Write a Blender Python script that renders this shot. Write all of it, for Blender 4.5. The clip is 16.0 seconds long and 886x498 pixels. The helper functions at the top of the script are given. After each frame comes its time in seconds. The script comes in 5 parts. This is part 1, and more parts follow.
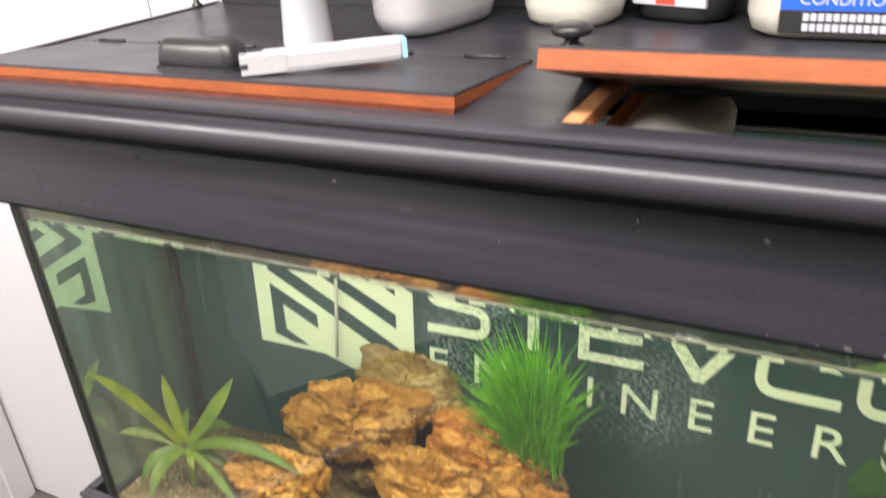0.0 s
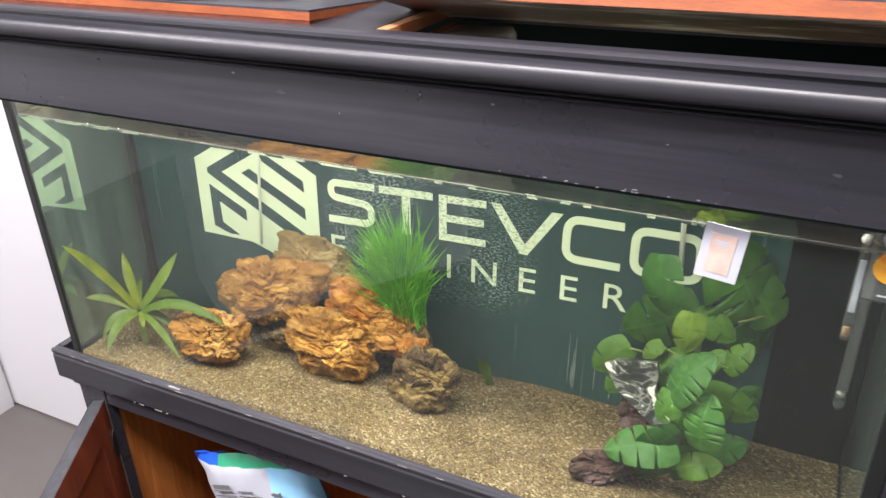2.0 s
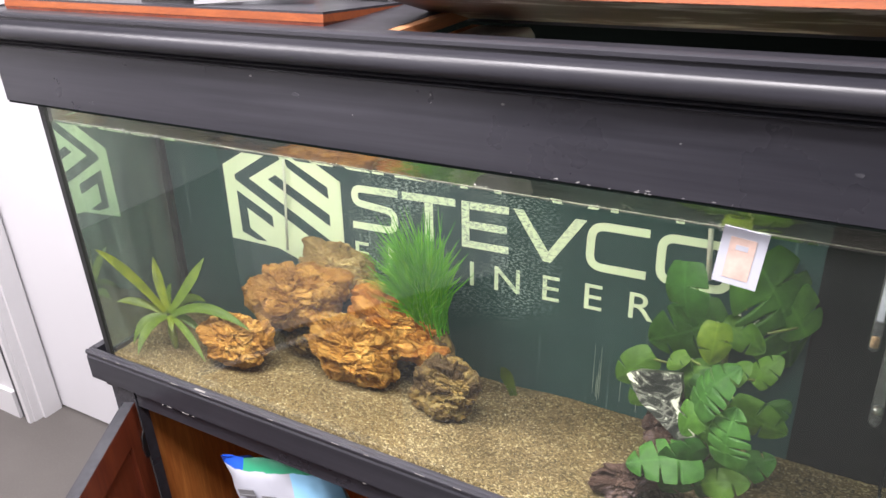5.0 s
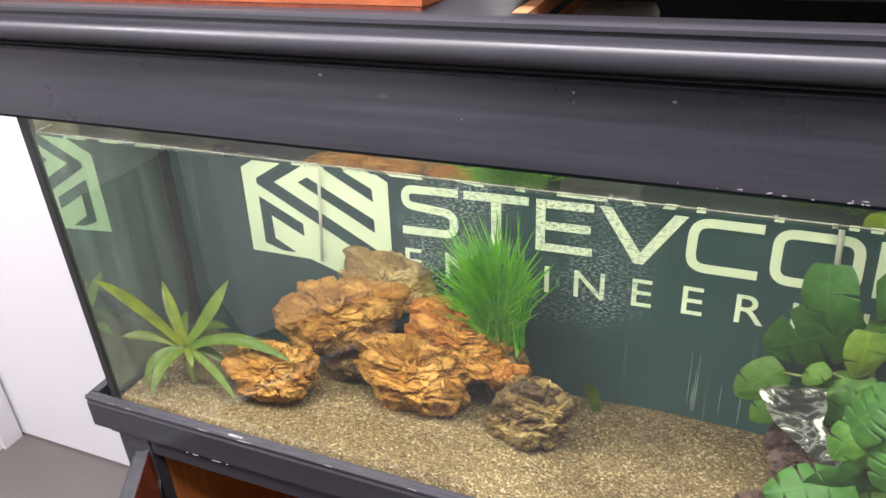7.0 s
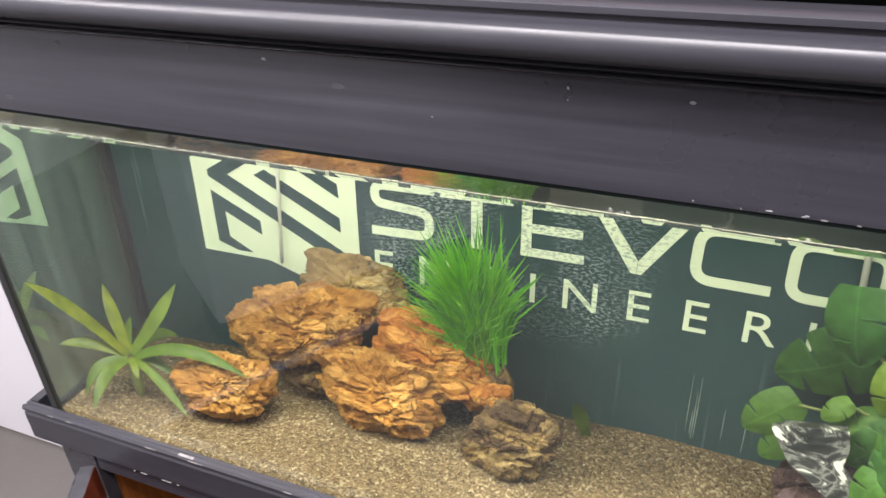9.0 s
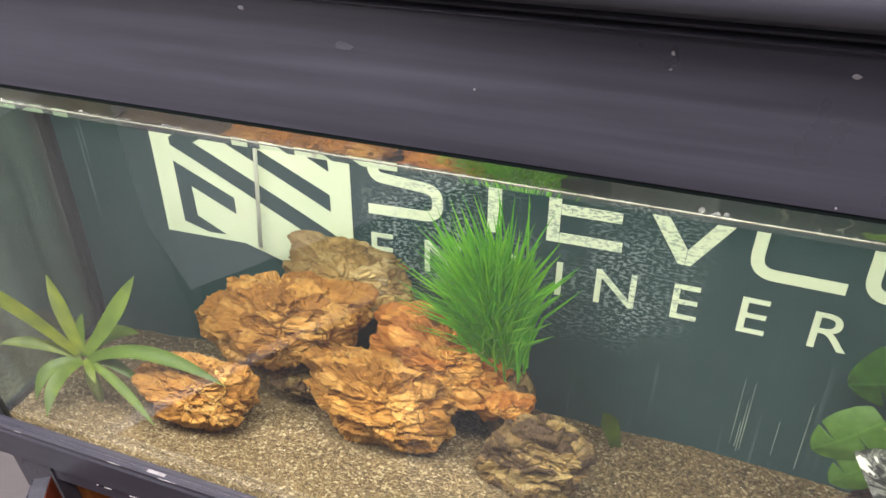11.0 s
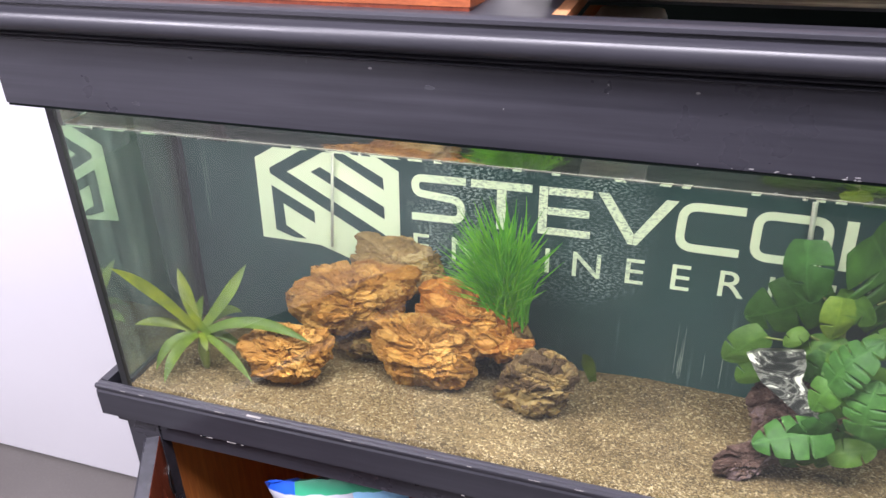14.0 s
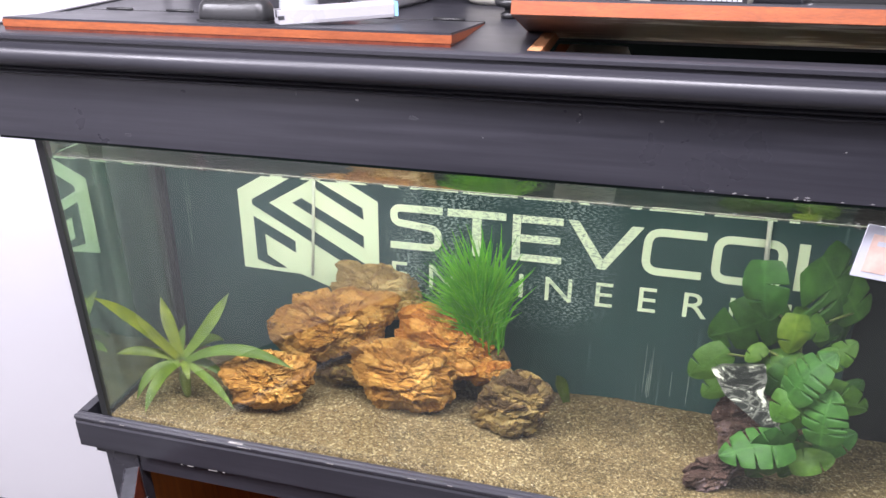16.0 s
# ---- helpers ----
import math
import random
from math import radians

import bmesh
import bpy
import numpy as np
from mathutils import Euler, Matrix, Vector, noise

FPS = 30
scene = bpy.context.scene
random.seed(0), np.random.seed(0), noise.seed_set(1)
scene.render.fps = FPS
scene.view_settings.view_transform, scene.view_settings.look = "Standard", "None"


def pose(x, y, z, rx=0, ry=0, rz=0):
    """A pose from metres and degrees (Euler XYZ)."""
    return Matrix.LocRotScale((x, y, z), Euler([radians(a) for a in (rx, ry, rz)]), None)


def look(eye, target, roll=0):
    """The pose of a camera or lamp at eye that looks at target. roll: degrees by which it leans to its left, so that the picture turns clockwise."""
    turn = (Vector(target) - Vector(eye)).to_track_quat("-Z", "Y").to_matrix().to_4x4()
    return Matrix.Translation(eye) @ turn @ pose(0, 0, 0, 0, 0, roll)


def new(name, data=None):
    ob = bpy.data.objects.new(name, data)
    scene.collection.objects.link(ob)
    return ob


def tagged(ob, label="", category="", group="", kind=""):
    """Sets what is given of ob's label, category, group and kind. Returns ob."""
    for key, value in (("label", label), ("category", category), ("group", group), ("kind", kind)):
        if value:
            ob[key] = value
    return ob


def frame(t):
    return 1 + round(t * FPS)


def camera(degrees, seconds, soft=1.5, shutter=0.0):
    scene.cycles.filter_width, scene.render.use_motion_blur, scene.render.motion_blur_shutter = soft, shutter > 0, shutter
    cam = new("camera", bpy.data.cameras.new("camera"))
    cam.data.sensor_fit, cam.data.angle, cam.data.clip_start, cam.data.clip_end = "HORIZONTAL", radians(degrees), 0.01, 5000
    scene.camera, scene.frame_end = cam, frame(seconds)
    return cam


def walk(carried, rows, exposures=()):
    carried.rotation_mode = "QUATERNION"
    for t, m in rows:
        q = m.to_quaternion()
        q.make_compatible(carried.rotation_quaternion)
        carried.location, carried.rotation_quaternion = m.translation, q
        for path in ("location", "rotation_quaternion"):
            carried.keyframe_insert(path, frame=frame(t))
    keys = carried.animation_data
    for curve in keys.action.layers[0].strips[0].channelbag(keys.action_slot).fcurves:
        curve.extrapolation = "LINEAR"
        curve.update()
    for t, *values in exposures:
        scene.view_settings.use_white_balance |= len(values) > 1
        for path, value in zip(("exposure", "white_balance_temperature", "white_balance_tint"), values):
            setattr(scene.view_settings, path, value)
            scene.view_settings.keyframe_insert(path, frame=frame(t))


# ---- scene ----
cam = camera(60.57, 16.0, shutter=0.5)
PATH = [
    (0, (0.7935, -0.4910, 1.5373), (-0.0292, 1.0989, 0.6453), -3.86),
    (0.5, (0.8170, -0.5926, 1.5154), (0.0825, 1.0158, 0.5807), -2.78),
    (1, (0.8538, -0.6340, 1.5187), (0.1697, 0.9822, 0.5596), -1.68),
    (1.5, (0.9480, -0.6648, 1.5290), (0.2245, 0.9453, 0.5886), -1.32),
    (2, (1.0549, -0.6982, 1.5311), (0.2638, 0.8983, 0.6225), -1.43),
    (2.5, (1.1048, -0.7265, 1.5465), (0.2527, 0.8539, 0.6654), -1.76),
    (3, (1.1193, -0.7368, 1.5451), (0.2265, 0.8357, 0.6905), -1.92),
    (3.5, (1.1092, -0.7266, 1.5378), (0.1936, 0.8382, 0.6933), -2.10),
    (3.7, (1.1109, -0.7152, 1.5369), (0.1838, 0.8420, 0.6911), -2.24),
    (5.8, (1.0167, -0.6429, 1.5038), (0.1325, 0.8902, 0.5724), -4.28),
    (6, (0.9648, -0.6321, 1.5165), (0.1353, 0.9140, 0.5566), -3.97),
    (6.5, (0.8829, -0.6236, 1.5101), (0.1055, 0.9441, 0.5416), -4.13),
    (7, (0.8462, -0.6189, 1.5132), (0.1137, 0.9740, 0.5508), -3.78),
    (7.5, (0.8340, -0.6143, 1.5176), (0.1305, 0.9957, 0.5621), -3.39),
    (8, (0.8374, -0.6004, 1.5257), (0.1526, 1.0112, 0.5594), -3.12),
    (8.5, (0.8248, -0.5742, 1.5180), (0.1443, 1.0214, 0.5226), -2.92),
    (9, (0.8154, -0.5038, 1.4938), (0.1209, 1.0604, 0.4590), -2.89),
    (9.5, (0.8446, -0.4130, 1.4801), (0.1171, 1.0975, 0.3896), -3.75),
    (10, (0.7407, -0.3652, 1.4562), (0.0652, 1.1254, 0.3064), -3.16),
    (12.5, (0.7173, -0.4991, 1.4814), (0.1484, 1.0223, 0.3145), -2.04),
    (13, (0.8220, -0.5613, 1.4985), (0.2100, 0.9943, 0.4005), -2.64),
    (13.5, (0.7940, -0.6600, 1.5209), (0.1885, 0.9561, 0.5101), -2.41),
    (14, (0.7711, -0.7313, 1.5269), (0.2094, 0.9347, 0.5734), -1.48),
    (14.5, (0.7631, -0.7620, 1.5274), (0.2398, 0.9422, 0.6208), -0.70),
    (15, (0.7542, -0.7766, 1.5245), (0.2601, 0.9514, 0.6470), -0.28),
    (15.5, (0.7532, -0.7976, 1.5279), (0.2775, 0.9447, 0.6687), -0.23),
    (16, (0.7646, -0.7863, 1.5256), (0.2838, 0.9582, 0.6740), -0.55),
]
walk(cam, [(t, look(eye, target, roll)) for t, eye, target, roll in PATH], exposures=((0, 0.54, 7050, 10), (0.6, 0.6, 6950, 11), (2, 0.65, 6600, 12), (6, 0.67, 6580, 14), (10, 0.67, 6580, 15), (12.3, 0.7, 6220, 23), (16, 0.65, 6170, 18)))

# ---- world, light, exposure ----
world = bpy.data.worlds.new("world")
scene.world = world
world.use_nodes = True
world.node_tree.nodes["Background"].inputs["Color"].default_value = (0.8, 0.88, 1.0, 1)
world.node_tree.nodes["Background"].inputs["Strength"].default_value = 0.15


def area(name, m, sx, sy, watts, colour):
    data = bpy.data.lights.new(name, "AREA")
    data.shape, data.size, data.size_y, data.energy, data.color = "RECTANGLE", sx, sy, watts, colour
    ob = new(name, data)
    ob.matrix_world = m
    return ob


area("ceiling_lamp", pose(0.7, -0.75, 2.54), 1.5, 0.4, 60, (1.0, 0.975, 1.0))
area("ceiling_lamp", pose(-1.0, -1.3, 2.54), 1.2, 0.6, 66, (1.0, 0.975, 1.0))
# Added fill from the right; no window is known there.
area("window_light", pose(2.36, -1.2, 1.5, 0, 90, 0), 1.3, 1.6, 2, (0.93, 0.96, 1.0))
# Assumed lamp, unseen under the hood, added to brighten the tank.
area("aquarium_lamp", pose(0.55, 0.018, 1.298, 12), 1.0, 0.03, 3.7, (1.0, 0.99, 0.95))

# ---- materials ----


class Mat:
    """A node material under construction."""

    def __init__(self, name, rough=0.5, metal=0.0, colour=(0.5, 0.5, 0.5)):
        self.m = bpy.data.materials.new(name)
        self.m.use_nodes = True
        self.n, self.l = self.m.node_tree.nodes, self.m.node_tree.links
        self.b = self.n["Principled BSDF"]
        self.b.inputs["Roughness"].default_value = rough
        self.b.inputs["Metallic"].default_value = metal
        self.b.inputs["Base Color"].default_value = (*colour, 1)
        self.co = self.n.new("ShaderNodeTexCoord").outputs["Object"]

    def map(self, scale=(1, 1, 1), rot=(0, 0, 0)):
        k = self.n.new("ShaderNodeMapping")
        k.inputs["Scale"].default_value, k.inputs["Rotation"].default_value = scale, rot
        self.l.new(self.co, k.inputs["Vector"])
        return k.outputs["Vector"]

    def noise(self, scale, detail=4, rough=0.55, vec=None, distort=0.0):
        k = self.n.new("ShaderNodeTexNoise")
        k.inputs["Scale"].default_value, k.inputs["Detail"].default_value = scale, detail
        k.inputs["Roughness"].default_value, k.inputs["Distortion"].default_value = rough, distort
        self.l.new(vec or self.co, k.inputs["Vector"])
        return k.outputs["Fac"]

    def voronoi(self, scale, vec=None, out="Distance", feature="F1"):
        k = self.n.new("ShaderNodeTexVoronoi")
        k.feature = feature
        k.inputs["Scale"].default_value = scale
        self.l.new(vec or self.co, k.inputs["Vector"])
        return k.outputs[out]

    def ramp(self, fac, *stops):
        k = self.n.new("ShaderNodeValToRGB")
        e = k.color_ramp.elements
        while len(e) < len(stops):
            e.new(0.5)
        for el, (p, c) in zip(e, stops):
            el.position = p
            el.color = (*c, 1) if isinstance(c, tuple) else (c, c, c, 1)
        self.l.new(fac, k.inputs["Fac"])
        return k.outputs["Color"]

    def mix(self, fac, a, b, mode="MIX"):
        k = self.n.new("ShaderNodeMix")
        k.data_type, k.blend_type = "RGBA", mode
        for v, s in ((fac, k.inputs[0]), (a, k.inputs[6]), (b, k.inputs[7])):
            if isinstance(v, (int, float)):
                s.default_value = v if s == k.inputs[0] else (v, v, v, 1)
            elif isinstance(v, tuple):
                s.default_value = (*v, 1)
            else:
                self.l.new(v, s)
        return k.outputs[2]

    def math(self, op, a, b=0.0, clamp=False):
        k = self.n.new("ShaderNodeMath")
        k.operation, k.use_clamp = op, clamp
        for v, s in ((a, k.inputs[0]), (b, k.inputs[1])):
            if isinstance(v, (int, float)):
                s.default_value = v
            else:
                self.l.new(v, s)
        return k.outputs[0]

    def axis(self, i):
        k = self.n.new("ShaderNodeSeparateXYZ")
        self.l.new(self.co, k.inputs[0])
        return k.outputs[i]

    def random(self):
        return self.n.new("ShaderNodeObjectInfo").outputs["Random"]

    def base(self, v):
        self.l.new(v, self.b.inputs["Base Color"])
        return self

    def rough(self, v):
        self.l.new(v, self.b.inputs["Roughness"])
        return self

    def bump(self, h, strength=0.3, dist=0.002):
        k = self.n.new("ShaderNodeBump")
        k.inputs["Strength"].default_value, k.inputs["Distance"].default_value = strength, dist
        self.l.new(h, k.inputs["Height"])
        self.l.new(k.outputs["Normal"], self.b.inputs["Normal"])
        return self

    def set(self, **kw):
        for k, v in kw.items():
            self.b.inputs[k.replace("_", " ")].default_value = v
        return self


def painted(name, colour, rough, var=0.06, scale=6.0, bump=0.08):
    """Plain paint or plastic with faint smears and a fine orange-peel."""
    k = Mat(name, rough)
    n = k.noise(scale, 5)
    lo, hi = tuple(c * (1 - var) for c in colour), tuple(min(1, c * (1 + var)) for c in colour)
    k.base(k.ramp(n, (0.3, lo), (0.7, hi)))
    k.rough(k.ramp(k.noise(scale * 4, 4), (0.3, max(0.02, rough - 0.06)), (0.7, rough + 0.06)))
    k.bump(k.noise(420, 3), bump, 0.0006)
    return k.m


def black_paint(name="black_paint", rough=0.36, grain=(1.6, 40, 40)):
    k = Mat(name, rough)
    streak = k.noise(1.0, 6, 0.6, k.map(grain))
    col = k.ramp(streak, (0.3, (0.018, 0.018, 0.023)), (0.72, (0.037, 0.036, 0.044)))
    smear = k.ramp(k.noise(1.0, 5, 0.65, k.map((3, 22, 22))), (0.5, 0.0), (0.75, 0.6))
    col = k.mix(smear, col, (0.016, 0.016, 0.020))
    k.base(col)
    k.rough(k.ramp(k.noise(9, 5), (0.3, rough - 0.05), (0.7, rough + 0.06)))
    k.bump(k.mix(0.5, streak, k.noise(260, 3)), 0.1, 0.0006)
    return k.m


def timber(name, dark, light, axis=(1, 14, 14), rough=0.5, knots=0.0):
    k = Mat(name, rough)
    v = k.map(axis)
    big = k.noise(3.0, 5, 0.6, v, 1.2)
    fine = k.noise(26.0, 4, 0.7, v)
    col = k.ramp(big, (0.28, dark), (0.5, tuple((a + b) / 2 for a, b in zip(dark, light))), (0.72, light))
    col = k.mix(k.ramp(fine, (0.35, 0.5), (0.65, 0.0)), col, tuple(c * 0.6 for c in dark))
    k.base(col)
    k.rough(k.ramp(fine, (0.3, rough - 0.08), (0.7, rough + 0.12)))
    k.bump(fine, 0.25, 0.0008)
    return k.m


M_BLACK = black_paint("black_paint", 0.3, (2.2, 85, 85))
M_BLACK_GLOSS = black_paint("black_gloss_paint", 0.37, (1.2, 60, 60))
M_BLACK_PLASTIC = painted("black_plastic", (0.02, 0.02, 0.021), 0.34)
# Matt black of the side strip, also used where the hood has shade.
k = Mat("matt_black_strip_and_shade", 0.7).set(Specular_IOR_Level=0.05)
M_STRIP_SHADE = k.base(k.ramp(k.noise(5, 5), (0.3, (0.003, 0.005, 0.0045)), (0.7, (0.006, 0.009, 0.008)))).m
M_SILICONE = painted("black_silicone", (0.012, 0.013, 0.013), 0.4)
M_WALL = painted("white_wall_paint", (0.6, 0.59, 0.605), 0.55, 0.02, 1.5)
# For unseen walls, coloured dark so that glass and hood reflect little.
M_DIM_WALL = painted("dim_taupe_wall", (0.09, 0.085, 0.08), 0.6, 0.05, 1.5)
M_DOOR = painted("white_door_paint", (0.64, 0.63, 0.655), 0.42, 0.015, 2.0)
M_TRIM = painted("white_gloss_trim", (0.65, 0.64, 0.655), 0.35, 0.02, 3.0)
M_DARKTRIM = painted("charcoal_strip", (0.045, 0.045, 0.05), 0.5)
M_EDGE = timber("orange_board_edge", (0.23, 0.052, 0.012), (0.36, 0.092, 0.02), (5, 24, 24), 0.55)
M_PINE = timber("varnished_pine", (0.36, 0.10, 0.022), (0.62, 0.24, 0.06), (14, 14, 0.8), 0.38)
M_RED = timber("red_stained_timber", (0.10, 0.018, 0.008), (0.2, 0.045, 0.018), (14, 14, 0.9), 0.35)
M_CLEAT = timber("bare_cleat_timber", (0.4, 0.17, 0.07), (0.58, 0.28, 0.13), (14, 1.2, 14), 0.6)

k = Mat("worn_lid_underside", 0.45)
wear = k.noise(1.0, 7, 0.68, k.map((4, 16, 16)))
k.base(k.ramp(wear, (0.36, (0.09, 0.045, 0.035)), (0.5, (0.16, 0.09, 0.07)), (0.58, (0.6, 0.52, 0.45)), (0.72, (0.26, 0.17, 0.13))))
k.bump(wear, 0.3, 0.001)
M_UNDER = k.m

k = Mat("vinyl_floor", 0.42)
fl = k.noise(2.2, 6, 0.62)
k.base(k.mix(k.ramp(k.noise(160, 3), (0.45, 0.0), (0.7, 0.25)), k.ramp(fl, (0.3, (0.10, 0.091, 0.084)), (0.7, (0.125, 0.114, 0.105))), (0.16, 0.15, 0.14)))
k.bump(k.noise(90, 4), 0.06, 0.001)
M_FLOOR = k.m

k = Mat("ceiling_paint", 0.8, colour=(0.8, 0.8, 0.79))
k.bump(k.noise(60, 4), 0.1, 0.001)
M_CEIL = k.m

# Aquarium back sheet: dark teal film, scuffed in flat flakes and streaked by runs of lime.
k = Mat("teal_back_film", 0.42)
flat = k.noise(1.0, 5, 0.6, k.map((170, 170, 420)))
spot = k.math("MULTIPLY", k.ramp(k.axis(0), (0.37, 0.0), (0.43, 1.0), (0.67, 1.0), (0.76, 0.0)), k.ramp(k.axis(2), (0.89, 0.0), (0.95, 1.0)))
spot = k.math("MULTIPLY", spot, k.ramp(k.noise(9, 3), (0.35, 0.0), (0.6, 1.0)))
flake = k.math("MULTIPLY", k.ramp(flat, (0.52, 0.0), (0.55, 1.0)), spot)
runs = k.ramp(k.noise(1.0, 4, 0.7, k.map((95, 95, 1.2))), (0.6, 0.0), (0.72, 1.0))
runs = k.math("MULTIPLY", runs, k.ramp(k.noise(1.0, 3, 0.5, k.map((6, 6, 9))), (0.42, 0.0), (0.66, 0.75)))
film = k.ramp(k.noise(4.0, 5), (0.3, (0.017, 0.046, 0.045)), (0.7, (0.030, 0.066, 0.061)))
film = k.mix(k.math("MULTIPLY", runs, 0.75), film, (0.2, 0.27, 0.23))
k.set(Specular_IOR_Level=0.15)
M_FILM = k.base(k.mix(k.math("MULTIPLY", flake, 0.85), film, (0.3, 0.37, 0.35))).m

k = Mat("pale_sign_vinyl", 0.45)
flat = k.noise(1.0, 5, 0.6, k.map((170, 170, 420)))
spot = k.math("MULTIPLY", k.ramp(k.axis(0), (0.38, 0.0), (0.46, 1.0), (0.72, 1.0), (0.8, 0.0)), k.ramp(k.noise(7, 3), (0.4, 0.0), (0.62, 1.0)))
vin = k.ramp(k.noise(6.0, 4), (0.3, (0.64, 0.75, 0.50)), (0.7, (0.74, 0.82, 0.58)))
vin = k.mix(k.math("MULTIPLY", k.ramp(flat, (0.52, 0.0), (0.56, 0.7)), spot), vin, (0.12, 0.19, 0.17))
M_VINYL = k.base(vin).m

k = Mat("river_sand", 0.75)
cell = k.voronoi(580, out="Color")
g = k.n.new("ShaderNodeSeparateColor")
k.l.new(cell, g.inputs[0])
grain = k.ramp(g.outputs[0], (0.0, (0.075, 0.055, 0.030)), (0.3, (0.18, 0.135, 0.07)), (0.7, (0.29, 0.22, 0.12)), (0.95, (0.52, 0.44, 0.30)))
big = k.n.new("ShaderNodeSeparateColor")
k.l.new(k.voronoi(290, out="Color"), big.inputs[0])
grain = k.mix(k.ramp(big.outputs[1], (0.88, 0.0), (0.9, 0.7)), grain, (0.72, 0.64, 0.48))
grain = k.mix(k.ramp(big.outputs[2], (0.88, 0.0), (0.92, 0.6)), grain, (0.05, 0.038, 0.022))
patch = k.ramp(k.noise(7, 5), (0.3, (0.30, 0.265, 0.195)), (0.55, (0.47, 0.43, 0.33)), (0.75, (0.70, 0.645, 0.52)))
k.base(k.mix(1.0, grain, patch, "MULTIPLY"))
k.bump(k.mix(0.5, k.voronoi(560), k.noise(90, 4)), 0.6, 0.002)
k.set(Specular_IOR_Level=0.12)
M_SAND = k.m


def stone(name, dark, mid, light):
    """Flaky dragon stone: angular split faces at two sizes, each with its own shade and height, over a fine grain."""
    k = Mat(name, 0.7)
    drift = k.n.new("ShaderNodeTexNoise")
    drift.inputs["Scale"].default_value, drift.inputs["Detail"].default_value = 16.0, 3
    k.l.new(k.co, drift.inputs["Vector"])
    sub, scl, add = (k.n.new("ShaderNodeVectorMath") for _ in range(3))
    sub.operation, scl.operation, add.operation = "SUBTRACT", "SCALE", "ADD"
    k.l.new(drift.outputs["Color"], sub.inputs[0])
    sub.inputs[1].default_value = (0.5, 0.5, 0.5)
    k.l.new(sub.outputs[0], scl.inputs[0])
    scl.inputs["Scale"].default_value = 0.055
    k.l.new(k.map((0.75, 1, 1.5), (0.35, 0.3, 0.2)), add.inputs[0])
    k.l.new(scl.outputs[0], add.inputs[1])
    vec = add.outputs[0]

    def split(v):
        g = k.n.new("ShaderNodeSeparateColor")
        k.l.new(v, g.inputs[0])
        return g.outputs

    big, small = split(k.voronoi(38, vec, "Color")), split(k.voronoi(95, vec, "Color"))
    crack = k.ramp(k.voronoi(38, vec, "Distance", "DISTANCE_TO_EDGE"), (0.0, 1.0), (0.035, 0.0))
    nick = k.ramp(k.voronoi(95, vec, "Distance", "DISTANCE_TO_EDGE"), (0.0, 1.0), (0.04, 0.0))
    fine = k.noise(170, 5, 0.65)
    cloud = k.noise(11, 4, 0.6)
    deep = tuple((a + b) / 2 for a, b in zip(dark, mid))
    pale = tuple(min(1.0, c * q) for c, q in zip(light, (1.05, 1.2, 1.6)))
    col = k.ramp(k.math("ADD", k.math("MULTIPLY", big[0], 0.65), k.math("MULTIPLY", small[0], 0.35)), (0.12, deep), (0.35, mid), (0.62, light), (0.9, pale))
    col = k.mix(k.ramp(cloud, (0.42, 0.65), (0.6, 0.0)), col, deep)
    # Crevice shade is put into the colour along cracks and nicks.
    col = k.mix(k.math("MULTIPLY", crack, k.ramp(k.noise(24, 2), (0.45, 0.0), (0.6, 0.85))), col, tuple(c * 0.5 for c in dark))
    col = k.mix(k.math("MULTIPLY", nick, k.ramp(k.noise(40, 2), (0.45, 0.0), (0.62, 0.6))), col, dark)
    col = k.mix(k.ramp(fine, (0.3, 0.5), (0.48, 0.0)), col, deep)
    k.base(col)
    h = k.math("ADD", k.math("MULTIPLY", big[1], 1.0), k.math("MULTIPLY", small[1], 0.5))
    h = k.math("SUBTRACT", k.math("ADD", h, k.math("MULTIPLY", fine, 0.3)), k.math("MULTIPLY", crack, 0.5))
    k.bump(h, 0.65, 0.005)
    k.set(Specular_IOR_Level=0.15)
    return k.m


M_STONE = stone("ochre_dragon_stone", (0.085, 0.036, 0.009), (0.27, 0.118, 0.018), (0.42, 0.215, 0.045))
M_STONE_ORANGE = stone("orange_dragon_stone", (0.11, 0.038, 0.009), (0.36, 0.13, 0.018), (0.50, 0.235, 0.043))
M_STONE_GREY = stone("olive_dragon_stone", (0.09, 0.055, 0.018), (0.25, 0.155, 0.045), (0.4, 0.28, 0.1))
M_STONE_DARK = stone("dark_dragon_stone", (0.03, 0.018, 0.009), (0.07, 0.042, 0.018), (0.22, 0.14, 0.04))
M_WOOD = stone("waterlogged_driftwood", (0.03, 0.016, 0.012), (0.075, 0.042, 0.032), (0.16, 0.1, 0.08))

k = Mat("black_white_streaked_glaze", 0.4).set(Specular_IOR_Level=0.2)
st = k.noise(1.0, 3, 0.5, k.map((22, 22, 34), (0.5, 0.7, 0.9)), 2.5)
M_STREAK = k.base(k.ramp(st, (0.36, (0.012, 0.014, 0.012)), (0.46, (0.03, 0.033, 0.028)), (0.5, (0.2, 0.2, 0.17)), (0.53, (0.03, 0.033, 0.028)), (0.56, (0.08, 0.08, 0.068)), (0.6, (0.6, 0.6, 0.5)))).m


